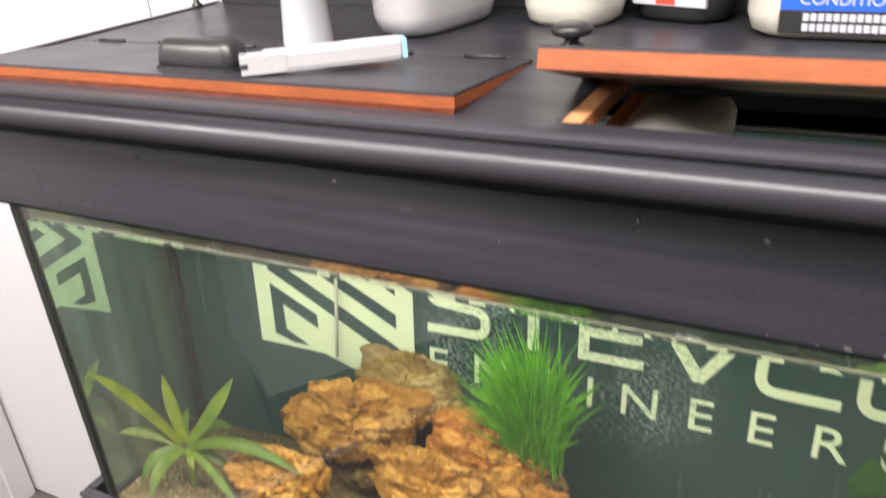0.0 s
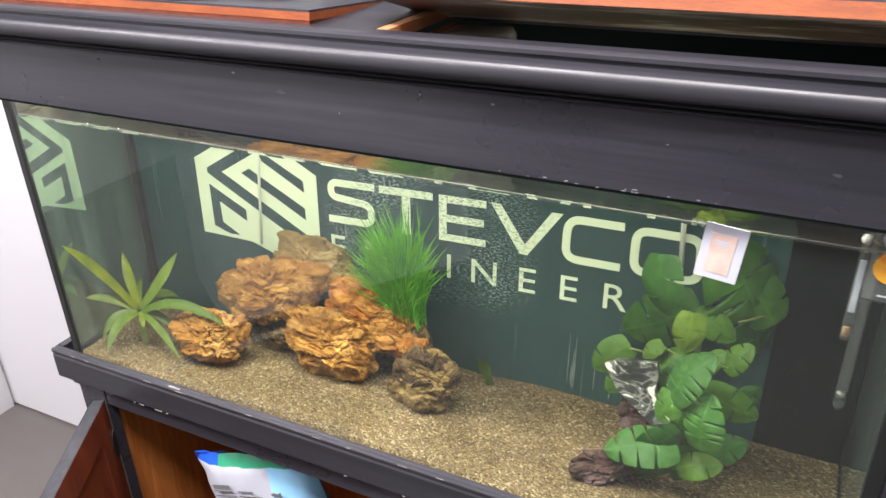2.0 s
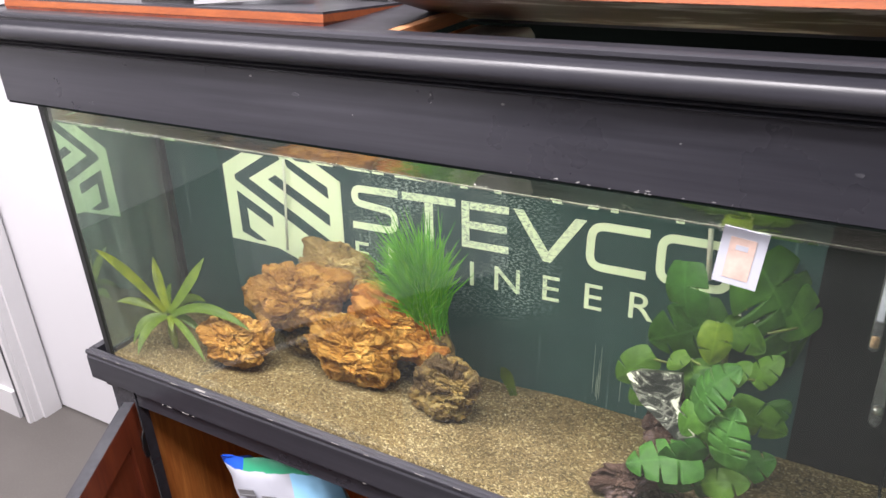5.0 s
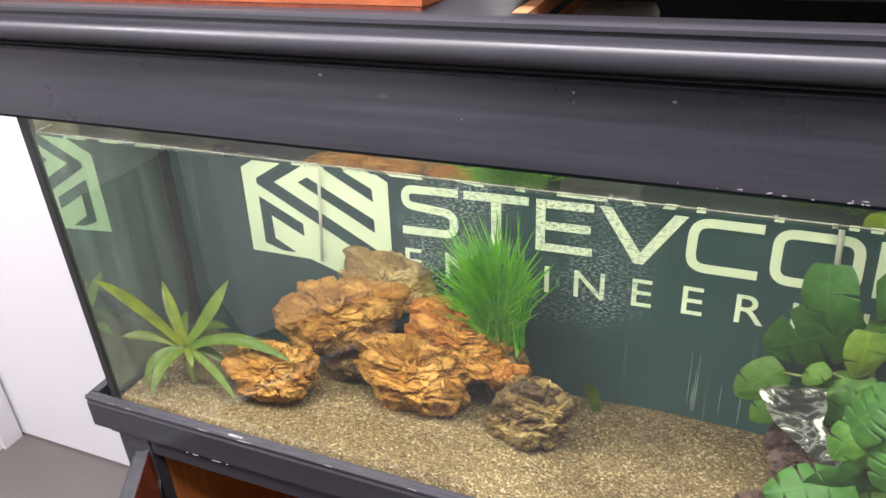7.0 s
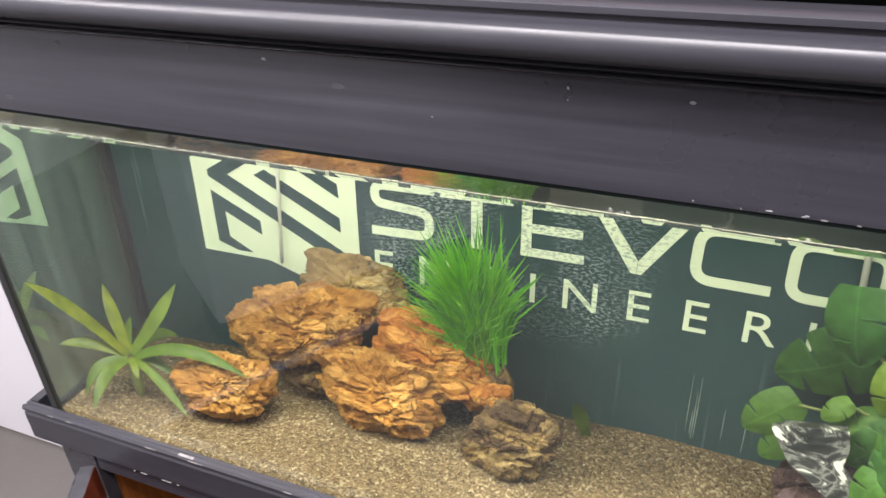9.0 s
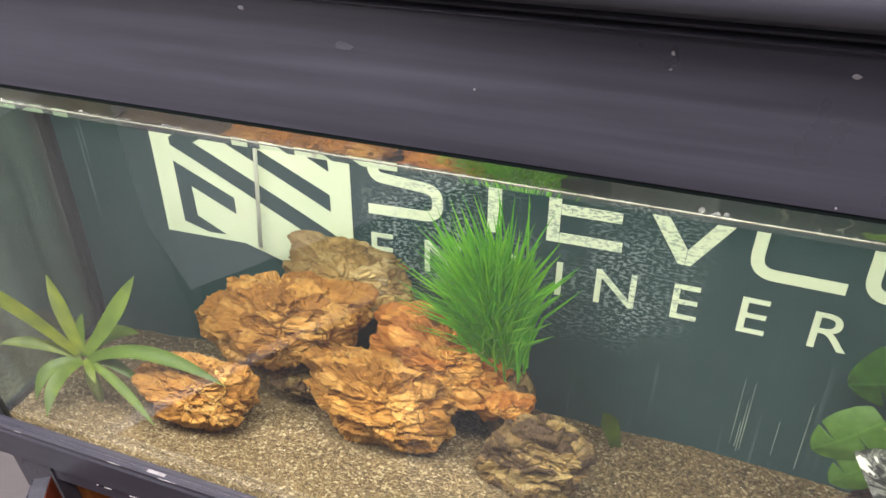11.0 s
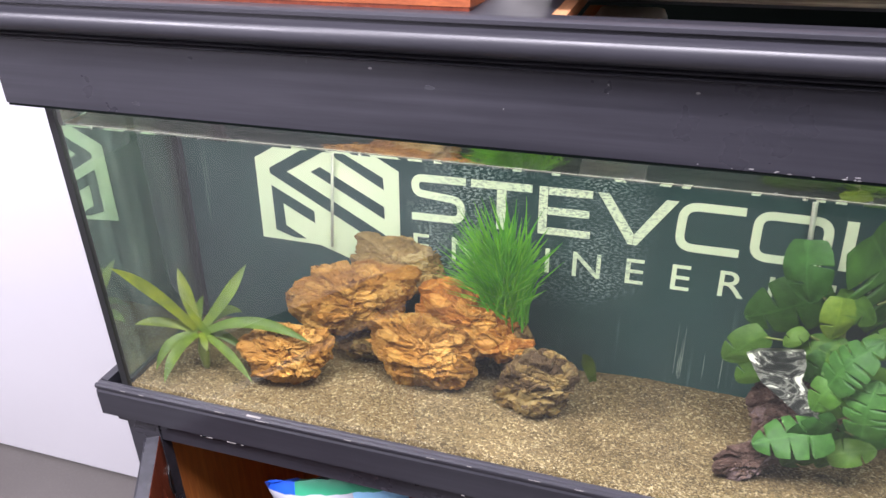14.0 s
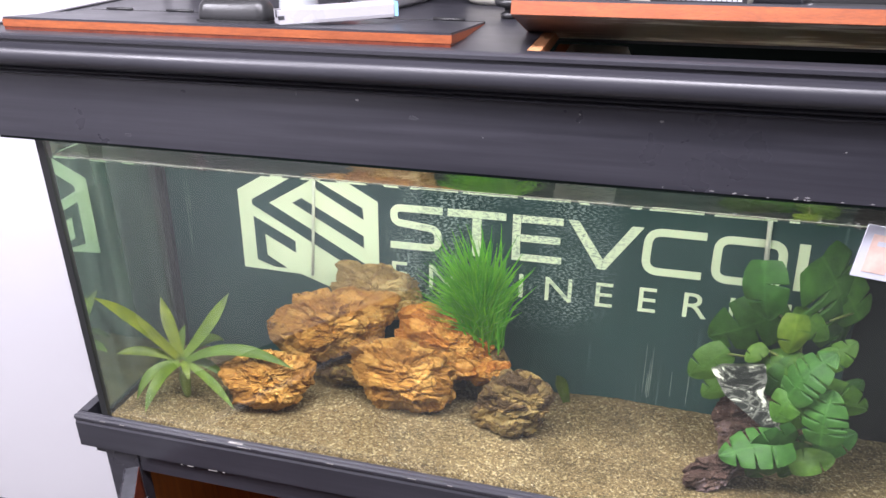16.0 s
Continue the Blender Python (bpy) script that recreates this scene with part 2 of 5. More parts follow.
def leafy(name, a, b, rough=0.4, scale=28, veins=0.0):
    k = Mat(name, rough)
    tint = k.ramp(k.random(), (0.0, (0.7, 0.8, 0.85)), (0.5, (1.0, 1.0, 0.9)), (1.0, (1.6, 1.22, 0.7)))
    col = k.ramp(k.noise(scale, 4), (0.3, a), (0.7, b))
    h = k.noise(scale * 5, 4)
    if veins:
        ax, ay = k.math("ABSOLUTE", k.axis(0)), k.axis(1)
        mid = k.math("LESS_THAN", ax, 0.012)
        rib = k.math("LESS_THAN", k.math("ABSOLUTE", k.math("SINE", k.math("MULTIPLY", k.math("SUBTRACT", ay, k.math("MULTIPLY", ax, 0.55)), 24.0))), 0.09)
        line = k.math("MAXIMUM", mid, k.math("MULTIPLY", rib, 0.55))
        col = k.mix(k.math("MULTIPLY", line, veins), col, tuple(min(1, c * 2.6 + 0.02) for c in b))
        h = k.mix(0.7, h, line)
    k.base(k.mix(1.0, col, tint, "MULTIPLY"))
    k.bump(h, 0.3, 0.001)
    k.set(Specular_IOR_Level=0.16)
    return k.m


M_LEAF = leafy("green_fabric_leaf", (0.017, 0.062, 0.010), (0.038, 0.110, 0.018), 0.5, 6, 0.16)
M_LEAF_PALE = leafy("yellow_green_leaf", (0.045, 0.105, 0.012), (0.08, 0.15, 0.02), 0.5, 6, 0.16)
M_GRASS = leafy("bright_green_plastic_blade", (0.055, 0.26, 0.014), (0.14, 0.45, 0.03), 0.35)
M_ROSETTE = leafy("lime_green_leaf", (0.036, 0.066, 0.004), (0.082, 0.122, 0.008), 0.4, 40)
M_STEM = painted("olive_stem", (0.12, 0.15, 0.03), 0.5)

M_WHITE_PLASTIC = painted("white_plastic", (0.44, 0.43, 0.45), 0.3, 0.02)
M_CREAM_PLASTIC = painted("natural_hdpe_plastic", (0.52, 0.5, 0.44), 0.35, 0.03)
M_GREY_PLASTIC = painted("cloudy_grey_plastic", (0.78, 0.77, 0.7), 0.35, 0.12, 12)
M_BLUE = painted("blue_print", (0.015, 0.10, 0.62), 0.4)
M_SKY = painted("light_blue_print", (0.3, 0.6, 0.85), 0.35)
M_GREEN = painted("green_print", (0.03, 0.3, 0.16), 0.4)
M_TEXT = painted("grey_print", (0.2, 0.2, 0.21), 0.5)
M_RED_PRINT = painted("red_print", (0.62, 0.05, 0.03), 0.4)
M_ORANGE = painted("orange_print", (0.85, 0.27, 0.02), 0.45)
M_PEACH = painted("faded_peach_print", (0.58, 0.42, 0.36), 0.6, 0.2, 60)
M_PAPER = painted("white_paper", (0.46, 0.47, 0.53), 0.7, 0.04)
M_YELLOW = painted("amber_print", (0.9, 0.42, 0.02), 0.45)
M_PINK = painted("pink_red_print", (0.8, 0.07, 0.1), 0.45)
M_METAL = Mat("dull_steel", 0.35, 1.0, (0.45, 0.44, 0.42)).m
M_CHROME_SCUFF = painted("bare_scuff", (0.2, 0.195, 0.19), 0.5, 0.3, 90)
M_WORN_GLINT = painted("worn_edge_and_glint", (0.2, 0.19, 0.18), 0.45, 0.4, 120)
M_RUB = painted("rubbed_paint", (0.042, 0.042, 0.048), 0.35, 0.3, 90)
M_CORK = painted("cork", (0.42, 0.24, 0.1), 0.8)
M_MENISCUS = painted("scum_line", (0.1, 0.1, 0.075), 0.3, 0.4, 40)
M_RUN = painted("lime_deposit", (0.2, 0.24, 0.19), 0.7, 0.4, 60)
M_TUBE = painted("milky_airline", (0.78, 0.82, 0.68), 0.3)


def clear(name, tint, film, film_colour, rough=0.02, ior=1.45, bend=0.0):
    """Clear pane: see-through, Fresnel gloss, and a thin even diffuse film (deposit, or painted water haze). bend: the
    index of the water behind it.
    """
    m = bpy.data.materials.new(name)
    m.use_nodes = True
    n, l = m.node_tree.nodes, m.node_tree.links
    n.remove(n["Principled BSDF"])
    tr, gl, df = n.new("ShaderNodeBsdfRefraction" if bend else "ShaderNodeBsdfTransparent"), n.new("ShaderNodeBsdfGlossy"), n.new("ShaderNodeBsdfDiffuse")
    tr.inputs["Color"].default_value = (*tint, 1)
    if bend:
        tr.inputs["Roughness"].default_value, tr.inputs["IOR"].default_value = 0.0, bend
    gl.inputs["Roughness"].default_value = rough
    df.inputs["Color"].default_value = (*film_colour, 1)
    fr = n.new("ShaderNodeFresnel")
    fr.inputs["IOR"].default_value = ior
    a, b = n.new("ShaderNodeMixShader"), n.new("ShaderNodeMixShader")
    co = n.new("ShaderNodeTexCoord").outputs["Object"]
    mp = n.new("ShaderNodeMapping")
    mp.inputs["Scale"].default_value = (9, 9, 2.5)
    l.new(co, mp.inputs["Vector"])
    no = n.new("ShaderNodeTexNoise")
    no.inputs["Scale"].default_value, no.inputs["Detail"].default_value = 1.0, 6
    l.new(mp.outputs["Vector"], no.inputs["Vector"])
    rp = n.new("ShaderNodeMapRange")
    rp.inputs["From Min"].default_value, rp.inputs["From Max"].default_value = 0.3, 0.75
    rp.inputs["To Min"].default_value, rp.inputs["To Max"].default_value = film * 0.6, film * 1.5
    l.new(no.outputs["Fac"], rp.inputs["Value"])
    l.new(rp.outputs["Result"], a.inputs["Fac"])
    l.new(tr.outputs[0], a.inputs[1])
    l.new(df.outputs[0], a.inputs[2])
    l.new(fr.outputs[0], b.inputs["Fac"])
    l.new(a.outputs[0], b.inputs[1])
    l.new(gl.outputs[0], b.inputs[2])
    l.new(b.outputs[0], n["Material Output"].inputs["Surface"])
    return m


# The film on the wet glass paints in the haze of the water.
M_WET = clear("water_backed_front_glass", (0.95, 0.99, 0.955), 0.02, (0.62, 0.70, 0.68), 0.02, 1.85, 1.33)
M_PANE = clear("limed_dry_glass", (0.95, 0.99, 0.955), 0.12, (0.72, 0.70, 0.64), 0.02, 1.72)
M_CLEAR = clear("clear_plastic", (0.96, 0.97, 0.97), 0.05, (0.8, 0.8, 0.8), 0.05, 1.12)
M_CLEAN = clear("clean_glass_face", (0.99, 1.0, 0.99), 0.0, (0.8, 0.8, 0.8), 0.02, 1.01)

# Side glass under water reflects like a mirror (total reflection at this angle), tinted by the water.
k = Mat("water_backed_side_glass", 0.008, 1.0, (0.5, 0.62, 0.54))
k.base(k.ramp(k.noise(5, 5), (0.3, (0.33, 0.45, 0.38)), (0.7, (0.44, 0.56, 0.47))))
wash = k.ramp(k.noise(1.0, 5, 0.65, k.map((60, 34, 2.2))), (0.35, 0.95), (0.72, 0.74))
k.l.new(wash, k.b.inputs["Metallic"])
M_SIDE = k.m

k = Mat("water", 0.03, 0.0, (0.62, 0.55, 0.4))
k.set(Transmission_Weight=1.0, IOR=1.33)
k.bump(k.noise(1.0, 3, 0.5, k.map((14, 22, 14))), 0.25, 0.01)
M_WATER = k.m

# ---- mesh helpers ----


def part(name, bm, material, parent=None, label="", smooth=False, bevel=0.0):
    if bevel:
        bmesh.ops.bevel(bm, geom=[e for e in bm.edges if len(e.link_faces) == 2 and e.calc_face_angle(0) > 0.5], offset=bevel, segments=2, affect="EDGES", profile=0.6, clamp_overlap=True)
    bmesh.ops.recalc_face_normals(bm, faces=bm.faces)
    me = bpy.data.meshes.new(name)
    bm.to_mesh(me)
    bm.free()
    for mt in material if isinstance(material, (list, tuple)) else [material]:
        me.materials.append(mt)
    if smooth:
        me.polygons.foreach_set("use_smooth", [True] * len(me.polygons))
    ob = new(name, me)
    ob.parent = parent
    if label:
        tagged(ob, label)
    return ob


def thing(name, at, label, category, group="", kind=""):
    ob = new(name)
    ob.empty_display_size = 0.05
    ob.location = at
    return tagged(ob, label, category, group, kind)


def box(bm, x0, x1, y0, y1, z0, z1):
    vs = [bm.verts.new((x, y, z)) for z in (z0, z1) for y in (y0, y1) for x in (x0, x1)]
    for f in ((0, 2, 3, 1), (4, 5, 7, 6), (0, 1, 5, 4), (2, 6, 7, 3), (0, 4, 6, 2), (1, 3, 7, 5)):
        bm.faces.new([vs[i] for i in f])
    return vs


def boxed(*a):
    bm = bmesh.new()
    box(bm, *a)
    return bm


def prism(bm, outline, origin, u, v, w, depth):
    """Extrudes a 2D outline (in axes u, v) by depth along w."""
    o, u, v, w = Vector(origin), Vector(u), Vector(v), Vector(w)
    a = [bm.verts.new(o + u * p + v * q) for p, q in outline]
    b = [bm.verts.new(o + u * p + v * q + w * depth) for p, q in outline]
    bm.faces.new(a)
    bm.faces.new(b[::-1])
    for i in range(len(a)):
        j = (i + 1) % len(a)
        bm.faces.new((a[i], b[i], b[j], a[j]))


def lathe(bm, rings, centre, n=24, axis="z", squash=(1, 1)):
    """Turned solid from (radius, height) rings."""
    loops = []
    for r, h in rings:
        ring = []
        for i in range(n):
            a = 2 * math.pi * i / n
            p = (r * math.cos(a) * squash[0], r * math.sin(a) * squash[1], h)
            p = p if axis == "z" else (p[0], h, p[1]) if axis == "y" else (h, p[0], p[1])
            ring.append(bm.verts.new(Vector(centre) + Vector(p)))
        loops.append(ring)
    for a, b in zip(loops, loops[1:]):
        for i in range(n):
            bm.faces.new((a[i], a[(i + 1) % n], b[(i + 1) % n], b[i]))
    bm.faces.new(loops[0])
    bm.faces.new(loops[-1])


def pipe(bm, points, radius, n=10, taper=1.0):
    pts = [Vector(p) for p in points]
    loops = []
    for i, p in enumerate(pts):
        d = (pts[min(i + 1, len(pts) - 1)] - pts[max(i - 1, 0)]).normalized()
        s = d.cross(Vector((0.3, 0.9, 0.31))).normalized()
        t = d.cross(s)
        r = radius * (1 + (taper - 1) * i / max(1, len(pts) - 1))
        loops.append([bm.verts.new(p + (s * math.cos(2 * math.pi * j / n) + t * math.sin(2 * math.pi * j / n)) * r) for j in range(n)])
    for a, b in zip(loops, loops[1:]):
        for j in range(n):
            bm.faces.new((a[j], a[(j + 1) % n], b[(j + 1) % n], b[j]))
    bm.faces.new(loops[0])
    bm.faces.new(loops[-1])


def round_box_outline(w, d, r, n=5):
    out = []
    for cx, cy, a0 in ((w / 2 - r, d / 2 - r, 0), (-w / 2 + r, d / 2 - r, 90), (-w / 2 + r, -d / 2 + r, 180), (w / 2 - r, -d / 2 + r, 270)):
        for i in range(n + 1):
            a = radians(a0 + 90 * i / n)
            out.append((cx + r * math.cos(a), cy + r * math.sin(a)))
    return out


def stack(bm, layers, centre, turn=0.0, r=0.02):
    """Solid from rounded rectangles: (width, depth, height) layers."""
    c, s = math.cos(radians(turn)), math.sin(radians(turn))
    loops = []
    for w, d, h in layers:
        loops.append([bm.verts.new((centre[0] + x * c - y * s, centre[1] + x * s + y * c, centre[2] + h)) for x, y in round_box_outline(w, d, min(r, w * 0.45, d * 0.45))])
    m = len(loops[0])
    for a, b in zip(loops, loops[1:]):
        for i in range(m):
            bm.faces.new((a[i], a[(i + 1) % m], b[(i + 1) % m], b[i]))
    bm.faces.new(loops[0])
    bm.faces.new(loops[-1])


def text_mesh(name, body, size, m, material, parent, spacing=1.0, align="LEFT", squash=1.0):
    cu = bpy.data.curves.new(name, "FONT")
    cu.body, cu.size, cu.extrude, cu.space_character, cu.align_x = body, size, 0.0006, spacing, align
    tmp = bpy.data.objects.new("tmp", cu)
    scene.collection.objects.link(tmp)
    bpy.context.view_layer.update()
    me = bpy.data.meshes.new_from_object(tmp.evaluated_get(bpy.context.evaluated_depsgraph_get()))
    bpy.data.objects.remove(tmp)
    me.transform(m @ Matrix.Diagonal((squash, 1, 1, 1)))
    me.materials.clear()
    me.materials.append(material)
    ob = new(name, me)
    ob.parent = parent
    return ob


FACING = Matrix(((1, 0, 0, 0), (0, 0, -1, 0), (0, 1, 0, 0), (0, 0, 0, 1)))  # text that faces -y

# ---- the room ----
XL, XR, YB, YF, ZC = -2.3, 2.4, 0.46, -2.7, 2.6
tagged(part("floor", boxed(XL - 0.1, XR + 0.1, YF - 0.1, YB + 0.1, -0.1, 0), M_FLOOR), "warm grey vinyl floor, faintly mottled", "floor", kind="structure")
tagged(part("ceiling", boxed(XL - 0.1, XR + 0.1, YF - 0.1, YB + 0.1, ZC, ZC + 0.1), M_CEIL), "plain white ceiling", "ceiling", kind="structure")
DOOR0, DOOR1, WALLY = -1.08, -0.2, 0.36
tagged(part("wall_north", boxed(DOOR1, XR + 0.1, YB - 0.008, YB + 0.12, 0, ZC), M_WALL), "white painted wall behind the aquarium", "wall", kind="structure")
tagged(part("wall_over_door", boxed(DOOR0, DOOR1, YB - 0.06, YB + 0.12, 2.05, ZC), M_WALL), "white painted wall above the door", "wall", kind="structure")
tagged(part("wall_beside_door", boxed(XL - 0.1, DOOR0 - 0.0645, WALLY, YB + 0.12, 0, ZC), M_WALL), "white painted wall beside the door", "wall", kind="structure")
tagged(part("wall_west", boxed(XL - 0.1, XL, YF - 0.1, WALLY, 0, ZC), M_WALL), "white painted side wall", "wall", kind="structure")
tagged(part("wall_south", boxed(XL - 0.1, XR + 0.1, YF - 0.1, YF, 0, ZC), M_DIM_WALL), "unseen wall, coloured dark taupe to dim its reflections", "wall", kind="structure")
# The window opening is unseen, added to go with the side fill.
bm = bmesh.new()
box(bm, XR, XR + 0.1, YF, -2.05, 0, ZC)
box(bm, XR, XR + 0.1, -0.35, YB + 0.12, 0, ZC)
box(bm, XR, XR + 0.1, -2.05, -0.35, 0, 0.8)
box(bm, XR, XR + 0.1, -2.05, -0.35, 2.15, ZC)
tagged(part("wall_east", bm, M_DIM_WALL), "unseen wall, coloured dark taupe, with an added window opening", "wall", kind="structure")

door = thing("door_1", (DOOR0, YB, 0), "flat white painted flush door, closed", "door", kind="structure")
door_slab = part("door_slab", boxed(0.004, DOOR1 - DOOR0 - 0.004, -0.008, 0.03, 0.008, 2.045), M_DOOR, door, bevel=0.002)
frame_ = thing("door_frame", (DOOR0, WALLY, 0), "white gloss door frame with a stepped architrave", "door frame", kind="structure")
part("jamb", boxed(-0.022, -0.001, -0.002, 0.13, 0, 2.05), M_TRIM, frame_, bevel=0.002)
part("stop", boxed(-0.004, 0.012, 0.025, 0.085, 0, 2.05), M_TRIM, frame_, bevel=0.002)
part("architrave", boxed(-0.024, -0.006, -0.016, -0.0025, 0, 2.1), M_TRIM, frame_, bevel=0.004)
tagged(part("trim_strip", boxed(DOOR0 - 0.064, DOOR0 - 0.0245, WALLY - 0.004, WALLY + 0.05, 0, 2.1), M_DARKTRIM, bevel=0.002), "narrow charcoal strip beside the door frame", "trim", kind="structure")
tagged(part("baseboard", boxed(XL, DOOR0 - 0.0645, WALLY - 0.014, WALLY, 0, 0.1), M_TRIM, bevel=0.004), "white gloss skirting board", "skirting", kind="structure")

# White cupboard on a dark plinth, mirrored faintly in the aquarium glass.
cup = thing("white_cupboard", (-0.487, -0.837, 0), "tall white cupboard on a dark recessed plinth", "cupboard")
cup.rotation_euler = (0, 0, radians(-54.6))
part("body", boxed(0, 0.9, -0.4, 0, 0.22, 1.75), M_DOOR, cup, bevel=0.003)
part("plinth", boxed(0.03, 0.87, -0.37, -0.03, 0, 0.22), M_DARKTRIM, cup, "dark plinth")

# Ceiling light panels.
for cx, cy, sx, sy in ((0.7, -0.75, 1.5, 0.4), (-1.0, -1.3, 1.2, 0.6)):
    fx = thing("ceiling_light", (cx, cy, ZC), "white rectangular ceiling light panel", "ceiling light", "ceiling lights")
    part("frame", boxed(-sx / 2 - 0.03, sx / 2 + 0.03, -sy / 2 - 0.03, sy / 2 + 0.03, -0.05, 0), M_WHITE_PLASTIC, fx, bevel=0.004)

# ---- the aquarium ----
L, BACK, SANDZ, WATERZ = 1.19, 0.342, 0.797, 1.214
tank = thing("aquarium", (0, 0, 0), "long glass aquarium filled with greenish water, black silicone edges", "aquarium")
bm = bmesh.new()
box(bm, 0.006, L - 0.006, 0.0, 0.006, 0.78, WATERZ)
box(bm, 0.006, L - 0.006, 0.0, 0.006, WATERZ + 0.0004, 1.275)
pane = part("front_pane", bm, [M_WET, M_PANE, M_CLEAN], tank, "front glass, limed above the water, with water haze painted on below")
for poly in pane.data.polygons:
    poly.material_index = 2 if poly.normal.y > -0.5 else 0 if poly.center.z < WATERZ else 1
pane.visible_shadow = False
part("side_pane", boxed(0.0, 0.006, 0.006, BACK, 0.78, 1.275), M_SIDE, tank, "side glass that mirrors the water")
part("side_pane", boxed(L - 0.006, L, 0.006, BACK, 0.78, 1.275), M_SIDE, tank, "side glass that mirrors the water")
part("back_pane", boxed(0.0, L, BACK + 0.003, BACK + 0.01, 0.78, 1.275), M_SILICONE, tank)
for n_, a in (("corner_seal", (-0.003, 0.008, -0.003, 0.009, 0.78, 1.275)), ("corner_seal", (L - 0.012, L + 0.003, -0.003, 0.009, 0.78, 1.275)), ("corner_seal", (0.006, 0.018, BACK - 0.014, BACK - 0.001, 0.78, 1.275)), ("base_seal", (0.006, 0.011, 0.009, BACK - 0.014, 0.78, 0.803))):
    part(n_, boxed(*a), M_SILICONE, tank, "black silicone seal", bevel=0.001)
part("base_pane", boxed(0.006, L - 0.006, 0.008, BACK, 0.752, 0.76), M_SILICONE, tank)

sheet = thing("background_sheet", (0, 0, 0), "dark teal backing film with pale hexagon emblem and lettering", "background sheet")
part("film", boxed(0.007, 1.073, BACK - 0.001, BACK + 0.002, 0.79, 1.27), M_FILM, sheet)
part("side_strip", boxed(1.073, L - 0.007, BACK - 0.0025, BACK + 0.002, 0.79, 1.27), M_STRIP_SHADE, sheet, "plain black strip")


def plate(name, outline, material, y, label=""):
    bm = bmesh.new()
    prism(bm, outline, (0, y, 0), (1, 0, 0), (0, 0, 1), (0, 1, 0), 0.0008)
    return part(name, bm, material, sheet, label)


YS = BACK - 0.0024
plate("emblem_hexagon", [(0.143, 1.097), (0.257, 1.162), (0.378, 1.093), (0.377, 0.972), (0.302, 0.935), (0.242, 0.957), (0.142, 0.961)], M_VINYL, YS, "pale green hexagon emblem")
for o in ([(0.167, 1.082), (0.23, 1.119), (0.262, 1.138), (0.285, 1.131), (0.261, 1.116), (0.196, 1.078), (0.351, 0.988), (0.367, 0.977), (0.333, 0.975), (0.312, 0.988), (0.167, 1.073)], [(0.271, 1.124), (0.287, 1.117), (0.353, 1.081), (0.354, 1.062), (0.279, 1.106)], [(0.236, 1.081), (0.252, 1.09), (0.353, 1.034), (0.353, 1.014)], [(0.167, 1.053), (0.236, 1.015), (0.236, 0.995), (0.184, 1.024), (0.185, 0.986), (0.218, 0.966), (0.197, 0.966), (0.167, 0.977)]):
    plate("emblem_stripe", o, M_FILM, YS - 0.0012, "dark teal stripe")


def bar(x0, z0, x1, z1):
    return [(x0, z0), (x1, z0), (x1, z1), (x0, z1)]


def stroke(points, width, round_=0.012, closed=False, steps=7):
    """A band of even width along a line with rounded corners."""
    pts = [Vector(p) for p in points]
    n = len(pts)
    line = []
    for i, p in enumerate(pts):
        if not closed and i in (0, n - 1):
            line.append(p)
            continue
        a, b = pts[i - 1], pts[(i + 1) % n]
        da, db = (a - p).normalized(), (b - p).normalized()
        k_ = min(round_, (a - p).length * 0.49, (b - p).length * 0.49)
        s0, s1 = p + da * k_, p + db * k_
        for j in range(steps + 1):
            f = j / steps
            line.append(s0 * (1 - f) ** 2 + p * (2 * f * (1 - f)) + s1 * f * f)
    m = len(line)
    left, right = [], []
    for i, p in enumerate(line):
        a, b = (line[i - 1], line[(i + 1) % m]) if closed else (line[max(i - 1, 0)], line[min(i + 1, m - 1)])
        d = (b - a).normalized()
        left.append(p + Vector((-d.y, d.x)) * width / 2)
        right.append(p - Vector((-d.y, d.x)) * width / 2)
    bm = bmesh.new()
    rings = [[bm.verts.new((q.x, y, q.y)) for q in side] for y in (YS, YS + 0.0008) for side in (left, right)]
    for i in range(m if closed else m - 1):
        j = (i + 1) % m
        for a, b in ((0, 1), (2, 3), (0, 2), (1, 3)):
            bm.faces.new((rings[a][i], rings[a][j], rings[b][j], rings[b][i]))
    if not closed:
        for i in (0, m - 1):
            bm.faces.new([rings[q][i] for q in (0, 1, 3, 2)])
    return bm


SW = 0.0118
ZT, ZM, ZB = 1.0865, 1.0565, 1.0245
for line, rounding in (
    ([(0.481, ZT), (0.4035, ZT), (0.4035, 1.063), (0.474, 1.0555), (0.474, ZB), (0.397, ZB)], 0.014),
    ([(0.865, ZT - 0.002), (0.7865, ZT - 0.002), (0.785, ZB - 0.001), (0.864, ZB - 0.001)], 0.02),
):
    part("emblem_letter", stroke(line, SW, rounding), M_VINYL, sheet, "pale green letter of the emblem")
part("emblem_letter", stroke([(0.8815, ZT - 0.003), (0.9665, ZT - 0.003), (0.9685, ZB - 0.002), (0.882, ZB - 0.002)], SW, 0.018, True), M_VINYL, sheet, "pale green letter of the emblem")
marks = [bar(0.489, 1.080, 0.579, 1.092), bar(0.5275, 1.018, 0.5415, 1.0795)]
marks += [bar(0.589, 1.0185, 0.6015, 1.0915), bar(0.602, 1.080, 0.664, 1.0915), bar(0.602, 1.0495, 0.661, 1.061), bar(0.602, 1.0185, 0.664, 1.0295)]
marks += [[(0.671, 1.091), (0.686, 1.091), (0.7245, 1.034), (0.7235, 1.0175), (0.718, 1.0175)], [(0.7625, 1.0895), (0.779, 1.0895), (0.7295, 1.0175), (0.724, 1.0175), (0.725, 1.034)]]
marks += [[(0.987, 1.018), (1.001, 1.018), (0.999, 1.088), (0.985, 1.088)]]
